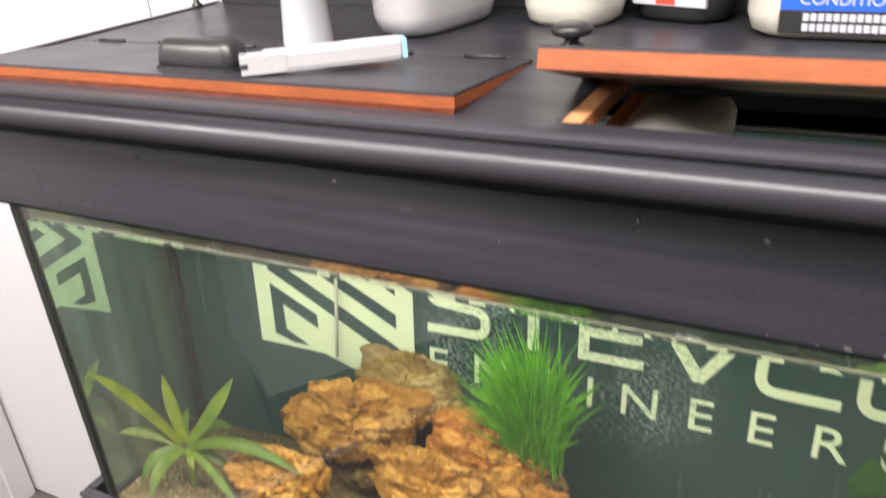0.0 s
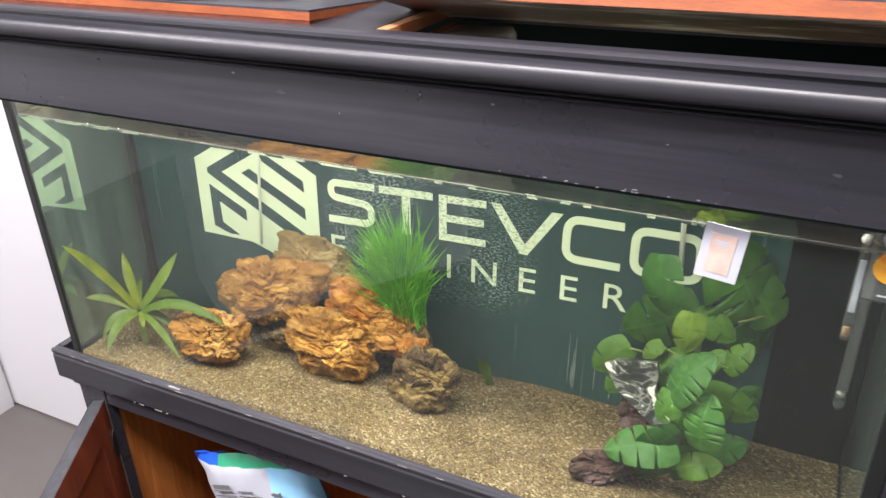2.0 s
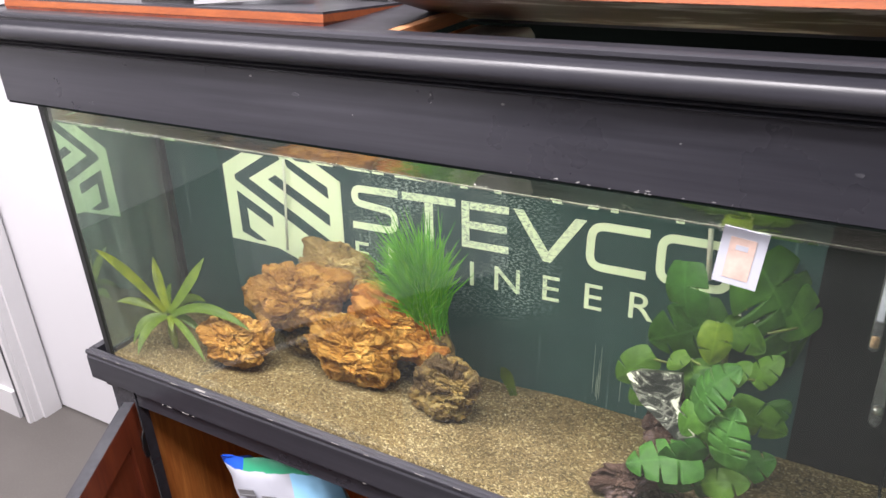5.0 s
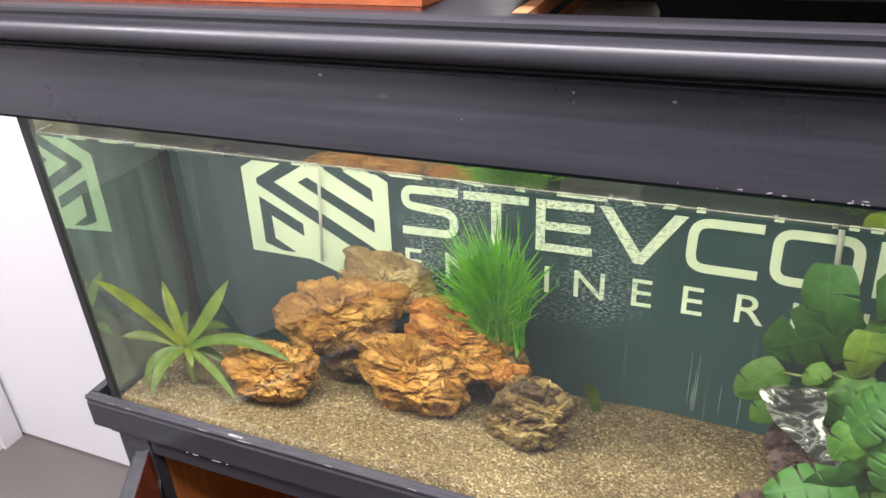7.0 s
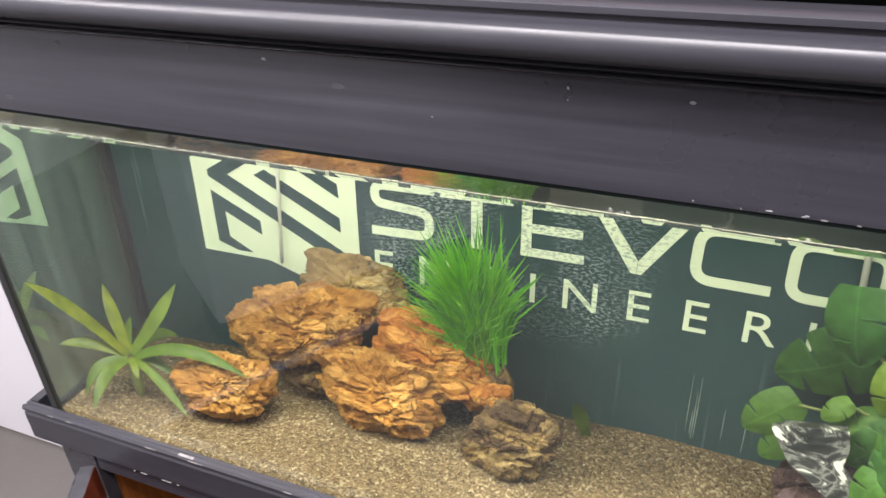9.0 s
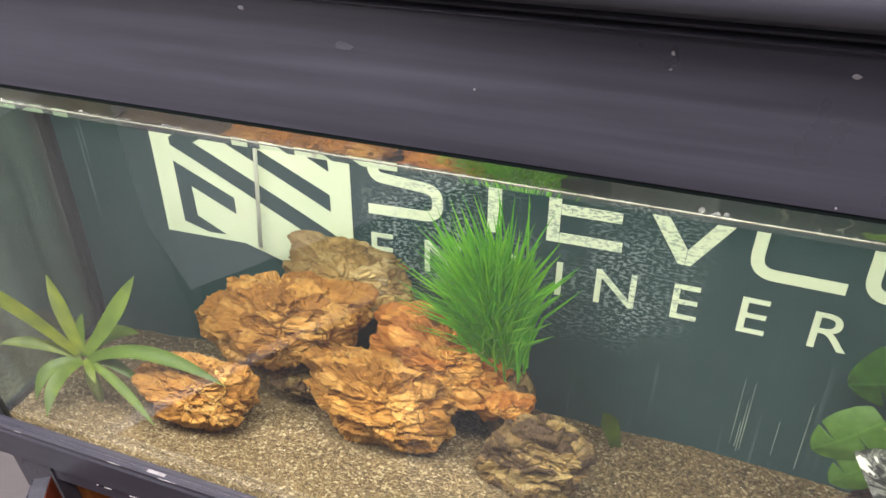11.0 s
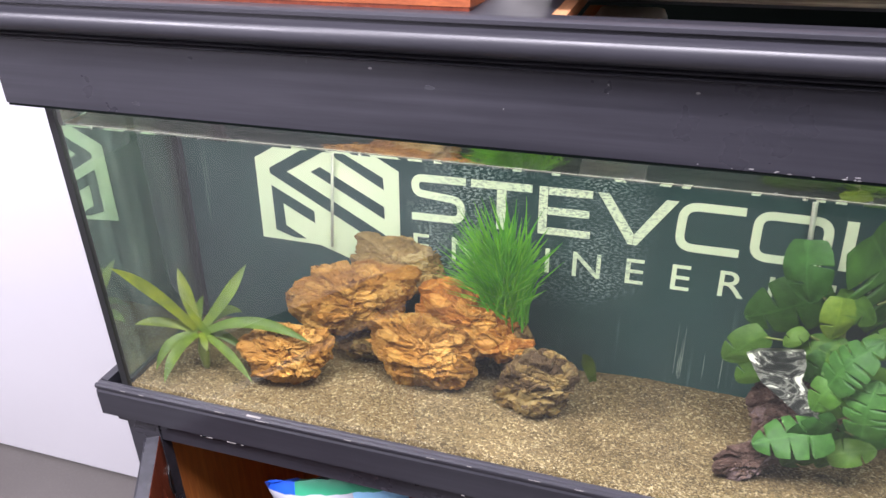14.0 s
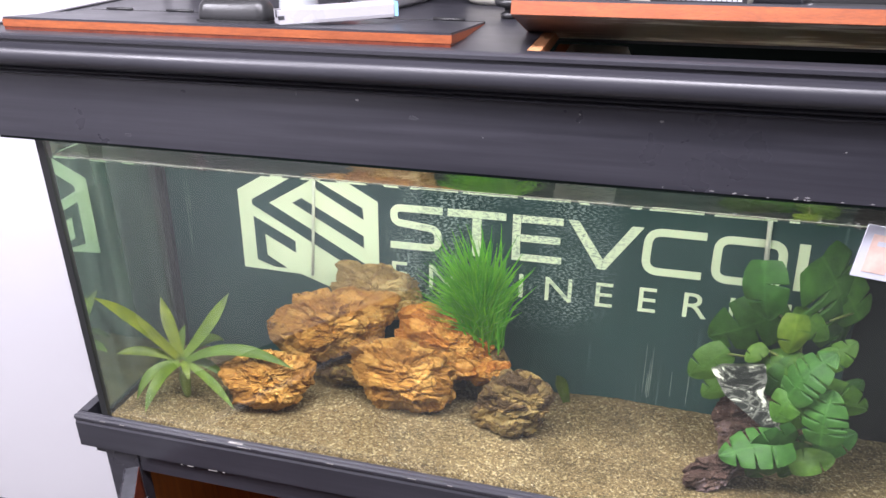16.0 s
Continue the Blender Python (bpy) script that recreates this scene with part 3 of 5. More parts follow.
for o in marks:
    plate("emblem_bar", o, M_VINYL, YS, "pale green block of the emblem")
for ch, x in (("E", 0.394), ("N", 0.455), ("G", 0.520), ("I", 0.5975), ("N", 0.638), ("E", 0.714), ("E", 0.777), ("R", 0.8405), ("I", 0.904), ("N", 0.945), ("G", 1.0)):
    text_mesh("letter", ch, 0.057, Matrix.Translation((x, YS, 0.957)) @ FACING, M_VINYL, sheet, squash=1.12)

# Sand bed: one uneven sheet.


def sand_height(x, y):
    h = 0.006 * noise.noise((x * 6, y * 7, 0)) + 0.003 * noise.noise((x * 23, y * 23, 3)) + 0.0016 * noise.noise((x * 90, y * 90, 7))
    return SANDZ - 0.003 + h + 0.008 * math.exp(-((x - 0.47) / 0.25) ** 2 - ((y - 0.17) / 0.13) ** 2) + 0.004 * y / BACK


bm = bmesh.new()
NX, NY = 170, 48
grid = []
for j in range(NY + 1):
    row = []
    for i in range(NX + 1):
        x, y = 0.008 + (L - 0.016) * i / NX, 0.008 + (BACK - 0.012) * j / NY
        row.append(bm.verts.new((x, y, sand_height(x, y))))
    grid.append(row)
for j in range(NY):
    for i in range(NX):
        bm.faces.new((grid[j][i], grid[j][i + 1], grid[j + 1][i + 1], grid[j + 1][i]))
edge = [grid[0][i] for i in range(NX + 1)]
low = [bm.verts.new((v.co.x, v.co.y, 0.762)) for v in edge]
for i in range(NX):
    bm.faces.new((edge[i], low[i], low[i + 1], edge[i + 1]))
tagged(part("sand_bed", bm, M_SAND, smooth=True), "pale brown coarse river sand, gently uneven", "sand", kind="stuff")

# Coarser grains lying loose on the sand.
k = Mat("loose_grain", 0.6)
geo = k.n.new("ShaderNodeNewGeometry").outputs["Random Per Island"]
M_GRAIN = k.base(k.ramp(geo, (0.0, (0.03, 0.021, 0.011)), (0.4, (0.09, 0.064, 0.03)), (0.7, (0.17, 0.127, 0.062)), (0.9, (0.3, 0.24, 0.13)), (1.0, (0.65, 0.58, 0.44)))).m
rnd = random.Random(91)
verts, faces = [], []
for i in range(6500):
    x, y = rnd.uniform(0.012, L - 0.012), 0.011 + (BACK - 0.018) * rnd.random() ** 1.25
    z = sand_height(x, y)
    r = rnd.uniform(0.0004, 0.0010) if rnd.random() < 0.95 else rnd.uniform(0.0010, 0.0018)
    a, sq = rnd.uniform(0, 6.28), rnd.uniform(0.6, 1.0)
    c, n0 = (math.cos(a), math.sin(a)), len(verts)
    verts += [(x + c[0] * r, y + c[1] * r, z), (x - c[1] * r * sq, y + c[0] * r * sq, z + r * 0.2), (x - c[0] * r, y - c[1] * r, z), (x + c[1] * r * sq, y - c[0] * r * sq, z + r * 0.2), (x, y, z + r * rnd.uniform(0.6, 1.0)), (x, y, z - r * 0.5)]
    faces += [(n0, n0 + 1, n0 + 4), (n0 + 1, n0 + 2, n0 + 4), (n0 + 2, n0 + 3, n0 + 4), (n0 + 3, n0, n0 + 4), (n0 + 1, n0, n0 + 5), (n0 + 2, n0 + 1, n0 + 5), (n0 + 3, n0 + 2, n0 + 5), (n0, n0 + 3, n0 + 5)]
me = bpy.data.meshes.new("sand_grains")
me.from_pydata(verts, [], faces)
me.materials.append(M_GRAIN)
tagged(new("sand_grains", me), "loose coarse grains, white, tan and dark, on the sand", "sand", kind="stuff")

# Water surface, seen from above through the strip of dry glass.
bm = bmesh.new()
bmesh.ops.create_grid(bm, x_segments=60, y_segments=14, size=0.5)
for v in bm.verts:
    v.co = Vector((L / 2 + v.co.x * (L - 0.016), BACK / 2 + 0.004 + v.co.y * (BACK - 0.012), WATERZ + 0.0007 * noise.noise((v.co.x * 14, v.co.y * 8, 0))))
water = tagged(part("water_surface", bm, M_WATER, smooth=True), "still clear water surface just under the hood", "water", kind="structure")
water.visible_shadow = False

tagged(part("water_line", boxed(0.012, L - 0.012, 0.0066, 0.0082, WATERZ - 0.0004, WATERZ + 0.0004), M_MENISCUS), "thin pale line where water meets the front glass", "water line", kind="structure")
rnd = random.Random(31)
bm = bmesh.new()
for i in range(90):
    x = abs(rnd.gauss(0.0, 0.22)) + 0.015 if i < 70 else rnd.uniform(0.3, 1.1)
    r = rnd.uniform(0.0008, 0.0026)
    bmesh.ops.create_icosphere(bm, subdivisions=2, radius=r, matrix=Matrix.Translation((min(x, 1.15), 0.009 + rnd.uniform(0, 0.004), WATERZ - rnd.uniform(0, 0.002))))
tagged(part("bubbles", bm, M_CLEAR, smooth=True), "small air bubbles along the water line", "bubbles", kind="stuff")
rnd = random.Random(77)
for i in range(7):
    x, z0 = (rnd.uniform(0.80, 0.885), 0.80 + rnd.uniform(0, 0.02)) if i < 6 else (rnd.uniform(0.2, 0.8), rnd.uniform(0.86, 0.95))
    w, ht = rnd.uniform(0.0006, 0.0016), rnd.uniform(0.02, 0.10)
    plate("lime_run", [(x, z0), (x + w * 0.6, z0), (x + w, z0 + ht * 0.4), (x + w * 0.7, z0 + ht), (x + w * 0.3, z0 + ht * 0.97), (x - w * 0.1, z0 + ht * 0.5)], M_RUN, YS, "pale vertical lime streak")

# ---- rocks ----


def rock(name, centre, radii, depth, material, label, seed, rough=0.3, bed=0.0):
    """Split, flaky stone: a rough outline (radii in mm round its middle, every 30 degrees), swelling to its depth, broken into plates."""
    bm = bmesh.new()
    bmesh.ops.create_icosphere(bm, subdivisions=6, radius=1.0)
    o = Vector((seed * 3.1, seed * 1.7, seed * 0.9))
    rs = random.Random(int(seed * 10))
    cuts = [(Vector((rs.uniform(-0.9, 0.9), rs.uniform(-1, -0.4), rs.uniform(-0.6, 0.8))).normalized(), rs.uniform(0.72, 0.86)) for _ in range(7)]
    nr = len(radii)
    grain = Euler((rs.uniform(-0.4, 0.4), rs.uniform(-0.5, 0.5) + radians(bed), 0)).to_matrix()
    for v in bm.verts:
        d = v.co.normalized()
        a = (math.atan2(d.z, d.x) / (2 * math.pi)) % 1.0 * nr
        i = int(a) % nr
        f = a - int(a)
        f = f * f * (3 - 2 * f)
        prof = (radii[i] * (1 - f) + radii[(i + 1) % nr] * f) / 880.0
        warp = noise.noise_vector(d * 2.6 + o) * 0.4
        r = 1.0 + rough * 0.22 * noise.noise(d * 1.9 + o * 2)
        for nf, lim in cuts:
            k_ = d.dot(nf) * r
            if k_ > lim:
                r *= (lim + (k_ - lim) * 0.2) / k_
        g = grain @ Vector((d.x * 0.7, d.y * 1.1, d.z * 1.7))
        for scale, amount in ((1.7, 0.34), (3.6, 0.17), (7.5, 0.05)):
            dist, pts = noise.voronoi((g + warp * 0.7) * scale + o)
            h = noise.cell(pts[0] * 7.3 + o)
            crack = min(1.0, (dist[1] - dist[0]) * 6)
            r += rough * amount * (1.1 * (h - 0.5) - 0.5 * (1 - crack) ** 2)
        e = Vector((d.x, d.y, d.z * 2.2))
        r += rough * 0.04 * (0.5 - abs(noise.noise(e * 5 + o))) + rough * 0.015 * noise.noise(d * 30 + o)
        v.co = Vector((d.x * r * prof, d.y * r * depth / 2, d.z * r * prof))
    ob = part(name, bm, material, smooth=False)
    ob.location = centre
    return tagged(ob, label, "rock", "aquarium rocks")


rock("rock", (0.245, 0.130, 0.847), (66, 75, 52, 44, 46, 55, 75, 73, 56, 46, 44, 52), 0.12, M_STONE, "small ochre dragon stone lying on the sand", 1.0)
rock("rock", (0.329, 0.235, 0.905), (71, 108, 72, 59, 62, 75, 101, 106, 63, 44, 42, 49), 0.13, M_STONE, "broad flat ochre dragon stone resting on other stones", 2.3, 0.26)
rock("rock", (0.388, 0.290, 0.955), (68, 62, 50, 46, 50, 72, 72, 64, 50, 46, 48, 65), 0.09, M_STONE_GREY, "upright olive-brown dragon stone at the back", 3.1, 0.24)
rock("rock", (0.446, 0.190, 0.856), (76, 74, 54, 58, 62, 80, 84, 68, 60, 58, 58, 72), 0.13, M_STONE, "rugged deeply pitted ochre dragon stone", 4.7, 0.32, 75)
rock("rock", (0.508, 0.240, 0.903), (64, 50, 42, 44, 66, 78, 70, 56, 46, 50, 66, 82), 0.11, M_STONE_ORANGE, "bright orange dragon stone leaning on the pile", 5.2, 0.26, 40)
rock("rock", (0.581, 0.222, 0.876), (26, 26, 17, 13, 13, 18, 28, 26, 19, 15, 14, 18), 0.04, M_STONE_ORANGE, "narrow ochre stone shard jutting from the pile", 6.4, 0.24)
rock("rock", (0.621, 0.165, 0.849), (50, 61, 60, 55, 47, 45, 48, 62, 69, 55, 46, 44), 0.10, M_STONE_DARK, "dark brown stone with an ochre patch on the sand", 7.9, 0.3)
# Two added supports; their dark colour stands in for shadow within the pile.
rock("rock", (0.33, 0.262, 0.845), (75, 66, 50, 45, 50, 66, 75, 66, 52, 48, 52, 66), 0.10, M_STONE_DARK, "added support stone under the pile, shade put into its dark colour", 8.8, 0.3)
rock("rock", (0.475, 0.285, 0.85), (66, 66, 60, 60, 60, 66, 66, 66, 55, 52, 55, 66), 0.09, M_STONE_DARK, "added support stone behind the pile, shade put into its dark colour", 9.5, 0.3)

# ---- plants ----


def ribbon(bm, pts, width, n_up, curl=0.25, tip=0.15):
    """A pointed strap leaf along pts with a folded midrib."""
    pts = [Vector(p) for p in pts]
    rows = []
    m = len(pts) - 1
    for i, p in enumerate(pts):
        d = (pts[min(i + 1, m)] - pts[max(i - 1, 0)]).normalized()
        s = d.cross(Vector(n_up)).normalized()
        up = s.cross(d)
        f = i / m
        w = width * 0.5 * (0.55 + 0.45 * math.sin(min(1, f * 1.6) * math.pi / 2)) * (1 - max(0, (f - 0.55) / 0.45) ** 1.8 * (1 - tip * 0.2))
        rows.append([bm.verts.new(p - s * w + up * w * curl), bm.verts.new(p - up * w * curl * 0.4), bm.verts.new(p + s * w + up * w * curl)])
    for a, b in zip(rows, rows[1:]):
        for j in (0, 1):
            bm.faces.new((a[j], a[j + 1], b[j + 1], b[j]))


def arc(a, b, lift, n=9):
    a, b = Vector(a), Vector(b)
    return [a.lerp(b, i / n) + Vector((0, 0, lift * 4 * (i / n) * (1 - i / n))) for i in range(n + 1)]


ros = thing("rosette_plant", (0.103, 0.115, 0.80), "lime green artificial plant with a rosette of strap leaves", "aquarium plant")
RC = Vector((0.103, 0.115, 0.866))
# tip, lift of the middle, width
TIPS = [((0.012, 0.032, 0.992), 0.012, 0.027), ((0.062, 0.16, 0.958), 0.002, 0.027), ((0.178, 0.17, 0.975), 0.002, 0.025), ((0.297, 0.10, 0.887), 0.026, 0.025), ((0.014, 0.06, 0.885), 0.010, 0.021), ((0.069, 0.012, 0.806), 0.014, 0.022), ((0.206, 0.06, 0.816), 0.010, 0.020), ((0.043, 0.042, 0.812), 0.016, 0.020), ((0.108, 0.14, 0.922), 0.0, 0.017), ((0.124, 0.085, 0.846), 0.004, 0.016), ((0.176, 0.12, 0.842), 0.010, 0.020), ((0.07, 0.185, 0.86), 0.02, 0.022), ((0.15, 0.19, 0.88), 0.02, 0.022)]
rnd = random.Random(8)
for tip, lift, w in TIPS:
    bm = bmesh.new()
    line = arc(RC + (Vector(tip) - RC) * 0.05, tip, lift, 12)
    bend = Vector((rnd.uniform(-1, 1), rnd.uniform(-1, 1), rnd.uniform(-0.3, 0.3))) * 0.006
    line = [p + bend * math.sin(math.pi * i / 12) for i, p in enumerate(line)]
    ribbon(bm, line, w * 0.82, (0.1, -0.75, 0.65), 0.2)
    ob = part("leaf", bm, M_ROSETTE, None, smooth=True)
    ob.data.transform(Matrix.Translation(-ros.location))
    ob.parent = ros
bm = bmesh.new()
lathe(bm, [(0.004, 0.0), (0.007, 0.01), (0.010, 0.035), (0.006, 0.055)], (0, 0, -0.004), 10)
part("crown", bm, M_STEM, ros, "dark olive base", smooth=True)

tuft = thing("grass_plant", (0.564, 0.258, 0.802), "bushy bright green plastic grass tuft in a dark base", "aquarium plant")
rnd = random.Random(4)
blades = [bmesh.new() for _ in range(36)]
for i in range(640):
    bm = blades[i % 36]
    a, rr = rnd.uniform(-1, 1), rnd.uniform(0, 1)
    base = Vector((rnd.gauss(0, 0.010), rnd.gauss(0, 0.009), 0.085 + rnd.uniform(0, 0.06)))
    ln = rnd.uniform(0.08, 0.172) * (1 - 0.22 * abs(a))
    lean = a * 0.66 - 0.20
    tip = base + Vector((math.sin(lean) * ln, rnd.uniform(-0.07, 0.03), math.cos(lean) * ln))
    tip.z -= 0.016 * a * a * rr
    mid = base.lerp(tip, 0.5) + Vector((-a * 0.007, 0, 0.012))
    w = rnd.uniform(0.0011, 0.0021)
    s = Vector((1, 0, -a * 0.5)).normalized() * w
    pts = [base, base.lerp(mid, 0.6), mid, mid.lerp(tip, 0.55), tip]
    ws = (0.8, 1.0, 0.9, 0.6, 0.08)
    prev = None
    for p, k_ in zip(pts, ws):
        cur = (bm.verts.new(p - s * k_), bm.verts.new(p + Vector((0, -w * 0.6, 0)) * k_), bm.verts.new(p + s * k_))
        if prev:
            bm.faces.new((prev[0], prev[1], cur[1], cur[0]))
            bm.faces.new((prev[1], prev[2], cur[2], cur[1]))
        prev = cur
for bm in blades:
    part("blades", bm, M_GRASS, tuft)
bm = bmesh.new()
lathe(bm, [(0.022, 0.0), (0.026, 0.03), (0.026, 0.075), (0.014, 0.1)], (0.014, 0, -0.002), 16)
part("base", bm, M_STONE_DARK, tuft, "dark plastic base", smooth=True)


def monstera_mesh(seed, slits):
    """A heart-shaped, lobed leaf lying in xy, stalk at the origin, tip towards +y, 1 long."""
    rl = random.Random(seed)
    bm = bmesh.new()
    rows, n, m = [], 84, 7
    spine = []
    for i in range(n + 1):
        f = i / n
        y = -0.16 + 1.16 * f
        spine.append(bm.verts.new((0, y, 0.10 * math.sin(f * math.pi) - 0.12 * f * f)))
    for side in (-1, 1):
        cuts = [0.16 + 0.7 * (c_ + rl.uniform(0.2, 0.8)) / slits for c_ in range(slits)]
        prev = None
        for i in range(n + 1):
            f = i / n
            w = 0.41 * max(0.0, math.sin(math.pi * min(1, (f + 0.12) / 1.12) ** 0.85)) ** 0.55
            for c in cuts:
                w *= 1 - 0.78 * math.exp(-((f - c) / 0.016) ** 2)
            cur = [spine[i]]
            for j in range(1, m + 1):
                g = j / m
                sweep = 0.16 * g * g * (1 - f) - 0.1 * g * (1 - f) * (f < 0.2)
                zz = spine[i].co.z - 0.2 * w * g * g + 0.014 * math.sin(g * 4 + f * 9 + seed)
                cur.append(bm.verts.new((side * w * g, spine[i].co.y + sweep * w * 1.2, zz)))
            if prev:
                for j in range(m):
                    q = (prev[j], prev[j + 1], cur[j + 1], cur[j])
                    bm.faces.new(q if side > 0 else q[::-1])
            prev = cur
    me = bpy.data.meshes.new("leaf")
    bm.to_mesh(me)
    bm.free()
    me.polygons.foreach_set("use_smooth", [True] * len(me.polygons))
    me.materials.append(M_LEAF)
    return me


LEAF_MESH = [monstera_mesh(1, 1), monstera_mesh(2, 2), monstera_mesh(3, 4), monstera_mesh(5, 3)]
PALE_MESH = LEAF_MESH[0].copy()
PALE_MESH.materials.clear()
PALE_MESH.materials.append(M_LEAF_PALE)
mon = thing("monstera_plant", (1.0, 0.19, 0.80), "tall artificial monstera plant with glossy green split leaves", "aquarium plant")
# stalk end, tip, leaf shape, pale or not
LEAVES = [
    ((1.013, 0.28, 1.074), (1.071, 0.32, 0.941), 2, 0),
    ((0.932, 0.22, 1.086), (0.943, 0.21, 1.016), 0, 0),
    ((0.967, 0.29, 0.999), (0.885, 0.29, 0.947), 1, 0),
    ((0.977, 0.2, 1.027), (0.975, 0.19, 0.98), 0, 1),
    ((0.898, 0.22, 0.956), (0.858, 0.215, 0.914), 0, 1),
    ((0.908, 0.215, 0.921), (0.881, 0.21, 0.889), 0, 1),
    ((0.977, 0.115, 0.958), (1.009, 0.11, 1.023), 2, 0),
    ((0.982, 0.12, 0.959), (0.959, 0.11, 0.913), 1, 0),
    ((1.016, 0.09, 0.908), (1.015, 0.095, 0.972), 2, 0),
    ((1.016, 0.15, 0.951), (1.072, 0.145, 0.931), 1, 0),
    ((0.948, 0.2, 0.946), (0.995, 0.19, 0.981), 0, 0),
    ((0.983, 0.11, 0.9), (0.943, 0.1, 0.87), 1, 0),
    ((0.977, 0.11, 0.879), (0.906, 0.09, 0.863), 3, 0),
    ((0.976, 0.12, 0.867), (0.946, 0.115, 0.812), 1, 0),
    ((0.998, 0.12, 0.848), (1.04, 0.12, 0.867), 0, 1),
    ((1.029, 0.15, 0.864), (1.06, 0.14, 0.897), 1, 0),
    ((1.005, 0.15, 0.859), (0.993, 0.14, 0.813), 0, 0),
    ((1.007, 0.16, 0.983), (1.022, 0.15, 1.014), 0, 1),
    ((0.985, 0.25, 1.012), (1.031, 0.25, 0.988), 0, 0),
    ((1.062, 0.3, 1.011), (1.018, 0.3, 1.077), 1, 0),
    ((0.944, 0.2, 0.98), (0.923, 0.195, 0.958), 0, 1),
    ((0.985, 0.19, 0.962), (0.958, 0.18, 0.921), 1, 0),
    ((1.003, 0.16, 0.92), (0.975, 0.15, 0.886), 1, 0),
    ((1.028, 0.17, 0.867), (0.997, 0.16, 0.847), 0, 0),
    ((1.028, 0.2, 0.97), (1.049, 0.2, 1.007), 1, 0),
    ((1.048, 0.19, 0.928), (1.068, 0.19, 0.957), 0, 0),
]
STALK = [Vector(p) for p in ((0.0, 0.0, -0.01), (-0.006, -0.01, 0.06), (0.006, 0.0, 0.11), (-0.01, 0.01, 0.16), (-0.012, 0.03, 0.20))]
bm = bmesh.new()
pipe(bm, STALK, 0.006, 8, 0.6)
part("stalk", bm, M_STEM, mon, "olive green stalk", smooth=True)
for (p, tip, shape, pale) in LEAVES:
    ob = new("leaf", PALE_MESH if pale else LEAF_MESH[shape])
    ob.parent = mon
    d = Vector(tip) - Vector(p)
    yv = d.normalized()
    up = Vector((rnd.uniform(-0.8, 0.6), -0.8, rnd.uniform(-0.1, 0.9)))
    xv = yv.cross(up).normalized()
    zv = xv.cross(yv)
    sz = d.length * rnd.uniform(0.94, 1.08)
    m = Matrix.Translation(Vector(p) - mon.location) @ Matrix((xv, yv, zv)).transposed().to_4x4() @ Matrix.Diagonal((sz, sz, sz, 1))
    ob.matrix_local = m
    q = Vector(p) - mon.location
    near = min(STALK, key=lambda n_: (n_ - q).length)
    bm = bmesh.new()
    pipe(bm, [q.lerp(near, min(1.0, 0.05 / max(0.01, (near - q).length))) + Vector((0, 0.004, 0)), q], 0.0016, 6)
    part("petiole", bm, M_STEM, mon, smooth=True)
bm = bmesh.new()
ribbon(bm, arc((0.690, 0.30, 0.80), (0.672, 0.285, 0.852), 0.008), 0.02, (0, -0.8, 0.6), 0.3)
tagged(part("fallen_leaf", bm, M_ROSETTE, smooth=True), "single green strap leaf lying on the sand", "leaf")

# Driftwood under the monstera, with a streaked black and white slab on it.
drift = rock("driftwood", (0.955, 0.215, 0.862), (52, 54, 60, 62, 58, 52, 50, 55, 70, 64, 62, 56), 0.1, M_WOOD, "dark brown waterlogged driftwood stump behind the plant", 11.3, 0.3)
drift["category"], drift["group"] = "driftwood", "aquarium driftwood"
log_ = rock("driftwood", (0.906, 0.110, 0.822), (62, 50, 28, 22, 24, 36, 52, 46, 28, 22, 22, 32), 0.05, M_WOOD, "dark brown ridged driftwood branch lying on the sand", 12.9, 0.34)
log_.rotation_euler = (0, 0, radians(38))
log_["category"], log_["group"] = "driftwood", "aquarium driftwood"
bm = bmesh.new()
prism(bm, [(-0.048, 0.018), (-0.034, 0.026), (0.016, 0.034), (0.020, 0.016), (0.018, -0.004), (0.042, -0.036), (0.046, -0.052), (0.036, -0.060), (0.020, -0.05), (-0.006, -0.03), (-0.028, -0.014)], (0, 0, 0), (1, 0, 0), (0, 0, 1), (0, 1, 0), 0.022)
slab = part("streaked_slab", bm, M_STREAK, smooth=False, bevel=0.005)
slab.location = (0.931, 0.155, 0.936)
slab.rotation_euler = (radians(-14), 0, 0)
tagged(slab, "glossy black and white streaked slab leaning on driftwood", "ornament")

# ---- small gear in the tank ----


def straight(name, a, b, r, material, label, category, n=10):
    bm = bmesh.new()
    a, b = Vector(a), Vector(b)
    pipe(bm, [Vector((0, 0, 0)), (b - a) * 0.5, b - a], r, n)
    ob = part(name, bm, material, smooth=True)
    ob.location = a
    return tagged(ob, label, category)


straight("airline_tube", (0.265, 0.330, 0.96), (0.292, 0.330, 1.3), 0.0024, M_TUBE, "thin milky airline tube against the back sheet", "air tube")
straight("airline_tube", (0.946, 0.325, 1.04), (0.930, 0.325, 1.3), 0.0035, M_TUBE, "thin milky airline tube behind the plant", "air tube")

paper = thing("paper_label", (1.008, -0.0015, 1.19), "white paper label with faded peach print, crooked on the glass", "label")
paper.rotation_euler = (0, radians(6), 0)
part("sheet", boxed(-0.02, 0.02, -0.0005, 0.0005, -0.029, 0.029), M_PAPER, paper)
part("print", boxed(-0.012, 0.011, -0.0011, -0.0006, -0.022, 0.02), M_PEACH, paper, "faded peach patch")
part("print_spot", boxed(-0.006, 0.005, -0.0015, -0.0012, 0.008, 0.013), M_PAPER, paper, "white spot in the print")

